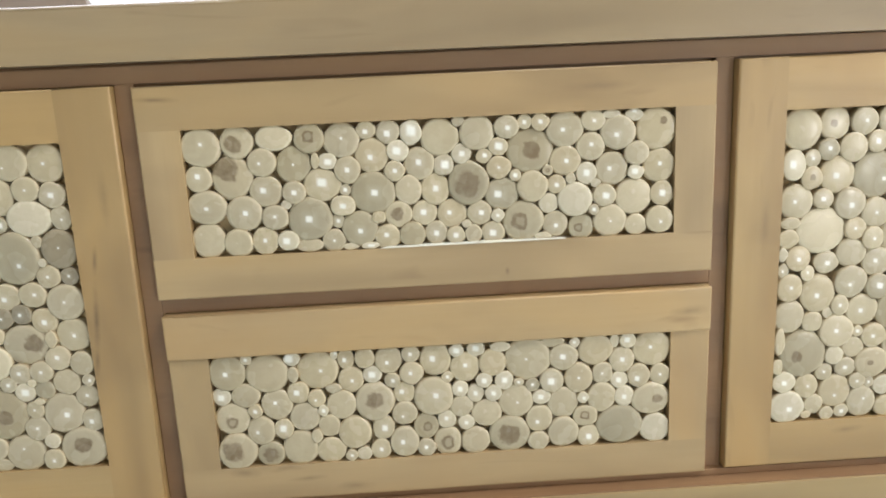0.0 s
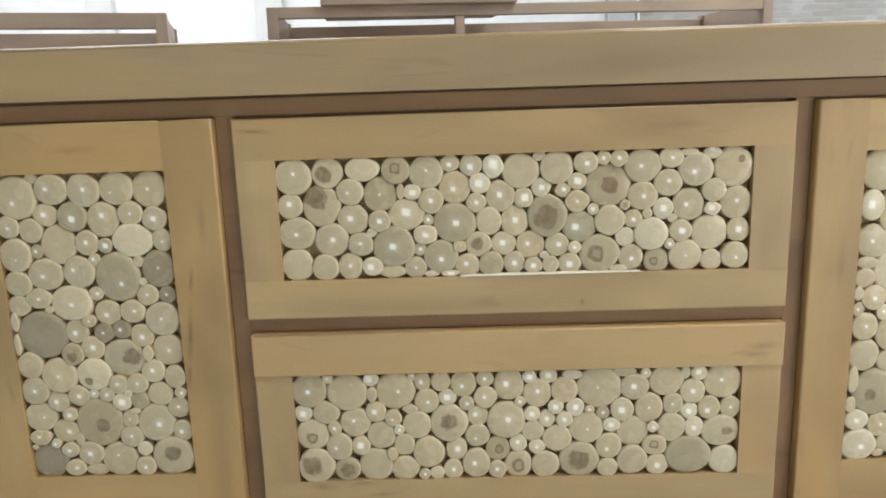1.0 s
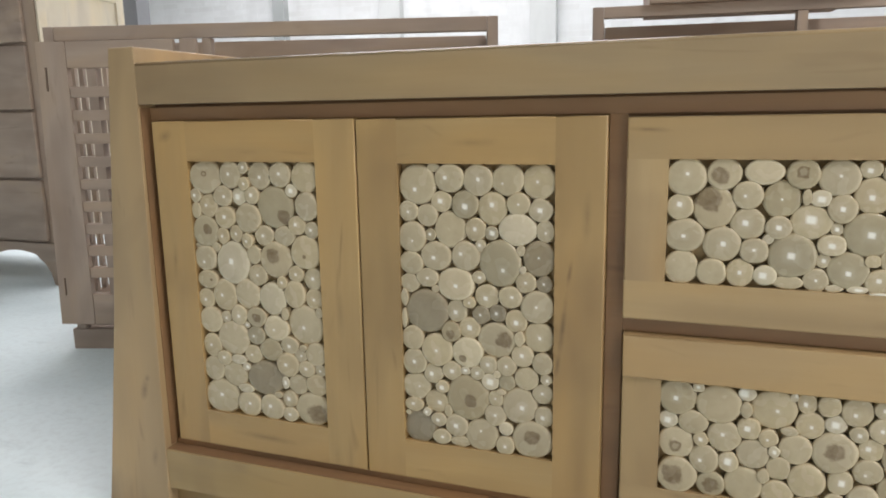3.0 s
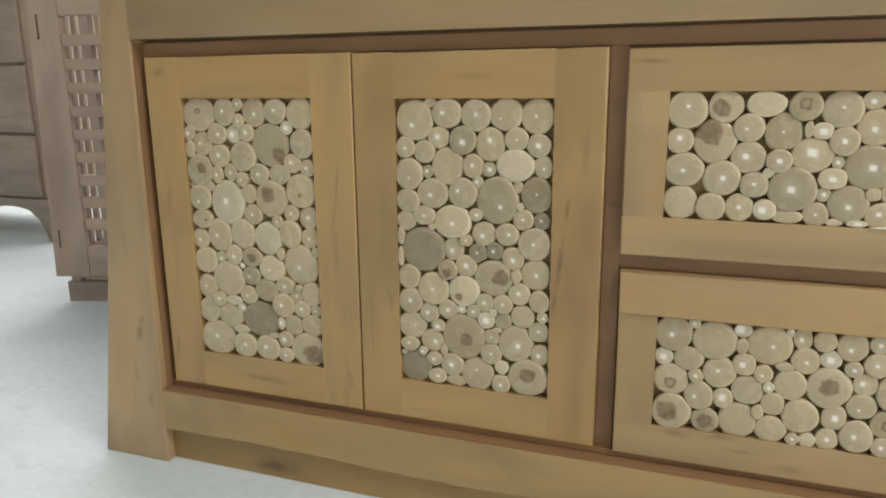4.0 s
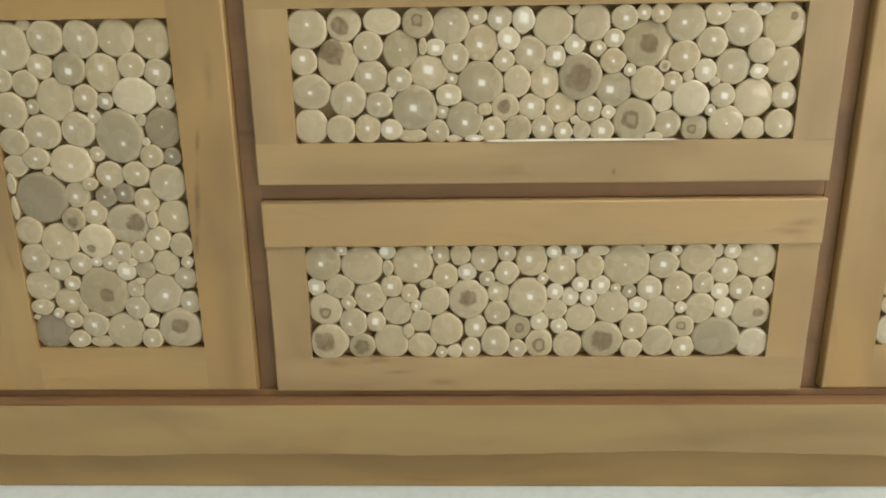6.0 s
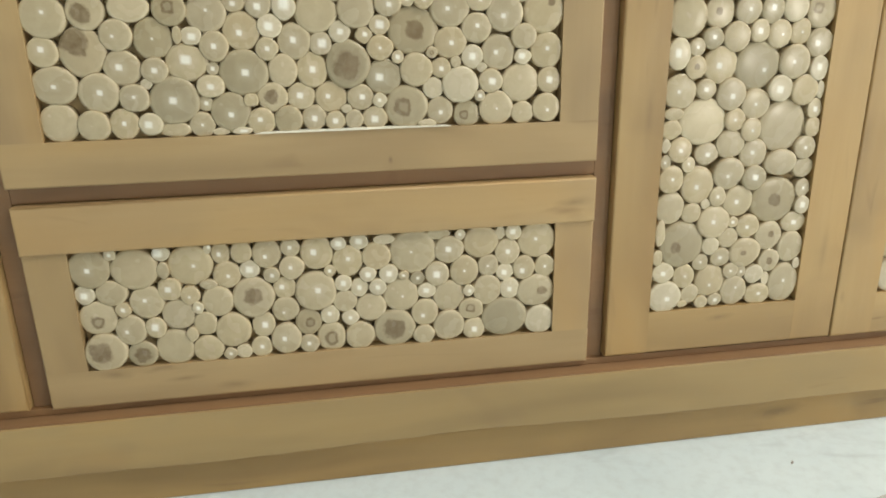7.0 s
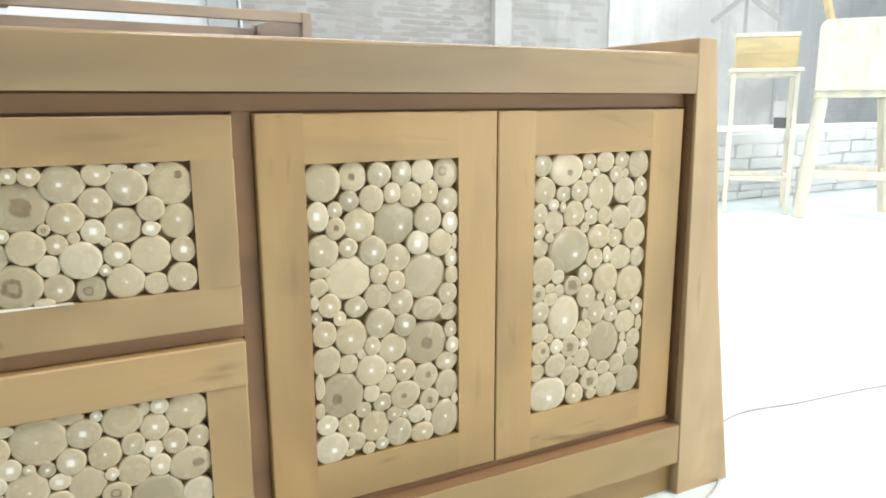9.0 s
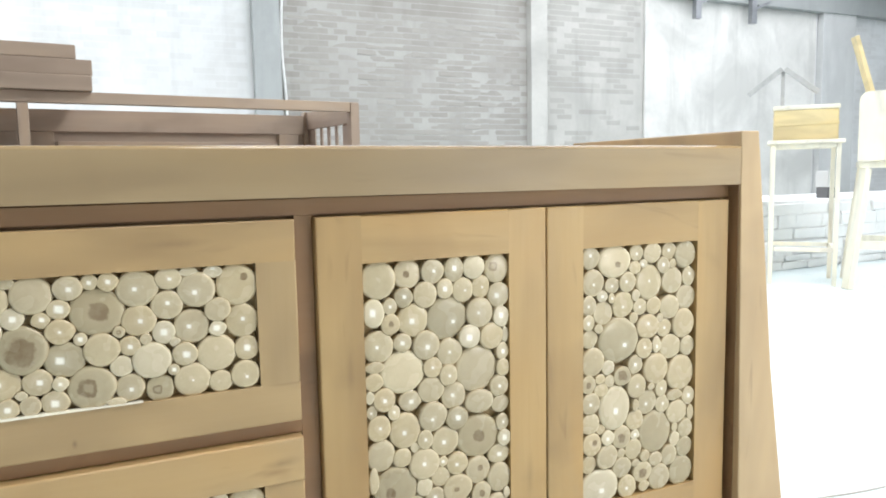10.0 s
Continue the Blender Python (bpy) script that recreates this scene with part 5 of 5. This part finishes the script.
carton = part("carton", box((4.735, 2.675, 0.5455), (4.835, 2.775, 0.66), 0.003), pale_post)
tagged(carton, "small pale carton standing on a black box", "carton")


# ---- cords ----
def cord(name, points, radius, material, label, category):
    curve = bpy.data.curves.new(name, "CURVE")
    curve.dimensions, curve.bevel_depth, curve.bevel_resolution, curve.resolution_u = "3D", radius, 3, 8
    line = curve.splines.new("BEZIER")
    line.bezier_points.add(len(points) - 1)
    for bp, p in zip(line.bezier_points, points):
        bp.co, bp.handle_left_type, bp.handle_right_type = p, "AUTO", "AUTO"
    curve.materials.append(material)
    return tagged(new(name, curve), label, category)


R = 0.0020
cord("floor_cable", [(0.30, -0.42, R), (0.46, -0.24, R), (0.62, -0.178, R), (0.758, -0.146, R), (0.911, -0.112, R), (1.05, -0.066, R), (1.15, -0.018, R), (1.24, 0.075, R), (1.36, 0.15, R), (1.575, 0.133, R), (1.85, 0.10, R), (2.4, -0.05, R)],
     R, grey_cord, "thin grey cable lying in a bend across the floor", "cable")
cord("electric_cable", [(2.05, Y1 - 0.025, 4.1), (2.03, Y1 - 0.025, 3.2), (1.98, Y1 - 0.025, 2.2), (2.01, Y1 - 0.025, 1.5), (1.99, Y1 - 0.025, 0.3)],
     0.018, white_cord, "white electric cord hanging down the brick wall", "cord")
for x in (8.0, 9.1):
    hook = thing("wall_bracket", "small grey steel bracket under the lintel", "bracket", "brackets on the lintel")
    part("plate", box((x - 0.05, Y1 - 0.24, 2.85), (x + 0.05, Y1 - 0.1605, 3.35), 0.003), steel, hook)
    part("arm", bar((x, Y1 - 0.22, 3.05), (x + 0.34, Y1 - 0.22, 3.20), 0.035, 0.035), steel, hook)

# scraps of bark on the floor before the sideboard
rng = random.Random(11)
for x, y, size in ((0.836, -0.026, 0.012), (0.86, -0.087, 0.013), (0.905, -0.045, 0.007), (0.80, -0.10, 0.008), (0.93, -0.075, 0.006), (0.97, -0.05, 0.005), (0.60, -0.08, 0.005), (0.87, -0.13, 0.004)):
    bm = bmesh.new()
    bmesh.ops.create_icosphere(bm, subdivisions=1, radius=1.0)
    for v in bm.verts:
        v.co *= rng.uniform(0.7, 1.2)
    bmesh.ops.transform(bm, matrix=pose(x, y, 0.0016, 0, 0, rng.uniform(0, 180)) @ Matrix.Diagonal((size * 0.75, size * 0.35, 0.0018, 1)), verts=bm.verts)
    tagged(part("bark_scrap", bm, plain_material("bark", (0.38, 0.35, 0.31), 0.9)), "small dark scrap of bark on the floor", "scrap", "scraps on the floor")


# ---- bricks of the back wall ----
def brick_shapes():
    made = []
    r = random.Random(3)
    for _ in range(6):
        bm = bmesh.new()
        bmesh.ops.create_cube(bm, size=1.0)
        bmesh.ops.transform(bm, matrix=Matrix.Diagonal((0.233, 0.03, 0.060, 1)), verts=bm.verts)
        for v in bm.verts:
            v.co += Vector([r.uniform(-0.004, 0.004) for _ in range(3)])
        made.append(mesh_of("brick", bm, brick_wash))
    return made


shapes = brick_shapes()
wall, wall_left, wall_bay, wall_corner = (bpy.data.objects["wall_back_" + side] for side in ("right", "left", "bay", "corner"))
rng = random.Random(8)
courses = {"left": ([], []), "right": ([], []), "bay": ([], []), "corner": ([], [])}
for row in range(56):
    z = 0.04 + row * 0.073
    for col in range(99):
        x = X0 + 0.12 + col * 0.236 + (0.118 if row % 2 else 0)
        if x > X1 - 0.13 or 7.08 < x < 10.8 or any(abs(x - p) < w / 2 + 0.10 for p, w in PIERS):
            continue
        y = Y1 + (0.0135 if x > 1.8 else 0.0138) + rng.uniform(-0.004, 0.004) * (0.4 if x > 1.8 else 0.25)
        if rng.random() < (0.10 if x < 5.37 or x > 10.7 else 0.35 if z > 1.75 else 0.75):
            continue
        if 2.1 < x < 5.2 and 0.98 < z < 2.65:
            ob = new("brick", rng.choice(shapes))
            ob.parent = wall
            ob.location, ob.rotation_euler = (x, y, z), (0, rng.uniform(-0.012, 0.012), rng.uniform(-0.01, 0.01))
        else:
            far_verts, far_faces = courses["left" if x < 1.80 else "right" if x < 5.37 else "bay" if x < 10.7 else "corner"]
            k = len(far_verts)
            for dx in (-0.1165, 0.1165):
                for dy in (-0.015, 0.015):
                    for dz in (-0.030, 0.030):
                        far_verts.append((x + dx + rng.uniform(-0.004, 0.004), y + dy, z + dz + rng.uniform(-0.003, 0.003)))
            far_faces += [(k, k + 1, k + 5, k + 4), (k, k + 4, k + 6, k + 2), (k + 1, k + 3, k + 7, k + 5), (k, k + 2, k + 3, k + 1), (k + 4, k + 5, k + 7, k + 6)]
for where, (verts, faces) in courses.items():
    me = bpy.data.meshes.new("brick_courses")
    me.from_pydata(verts, [], faces)
    # the corner's white bricks imitate haze as well
    me.materials.append({"right": brick_wash, "bay": bay_brick}.get(where, white_brick))
    rest = new("brick_courses", me)
    rest.parent = {"left": wall_left, "right": wall, "bay": wall_bay, "corner": wall_corner}[where]
    tagged(rest, "limewashed brick courses", kind="stuff")
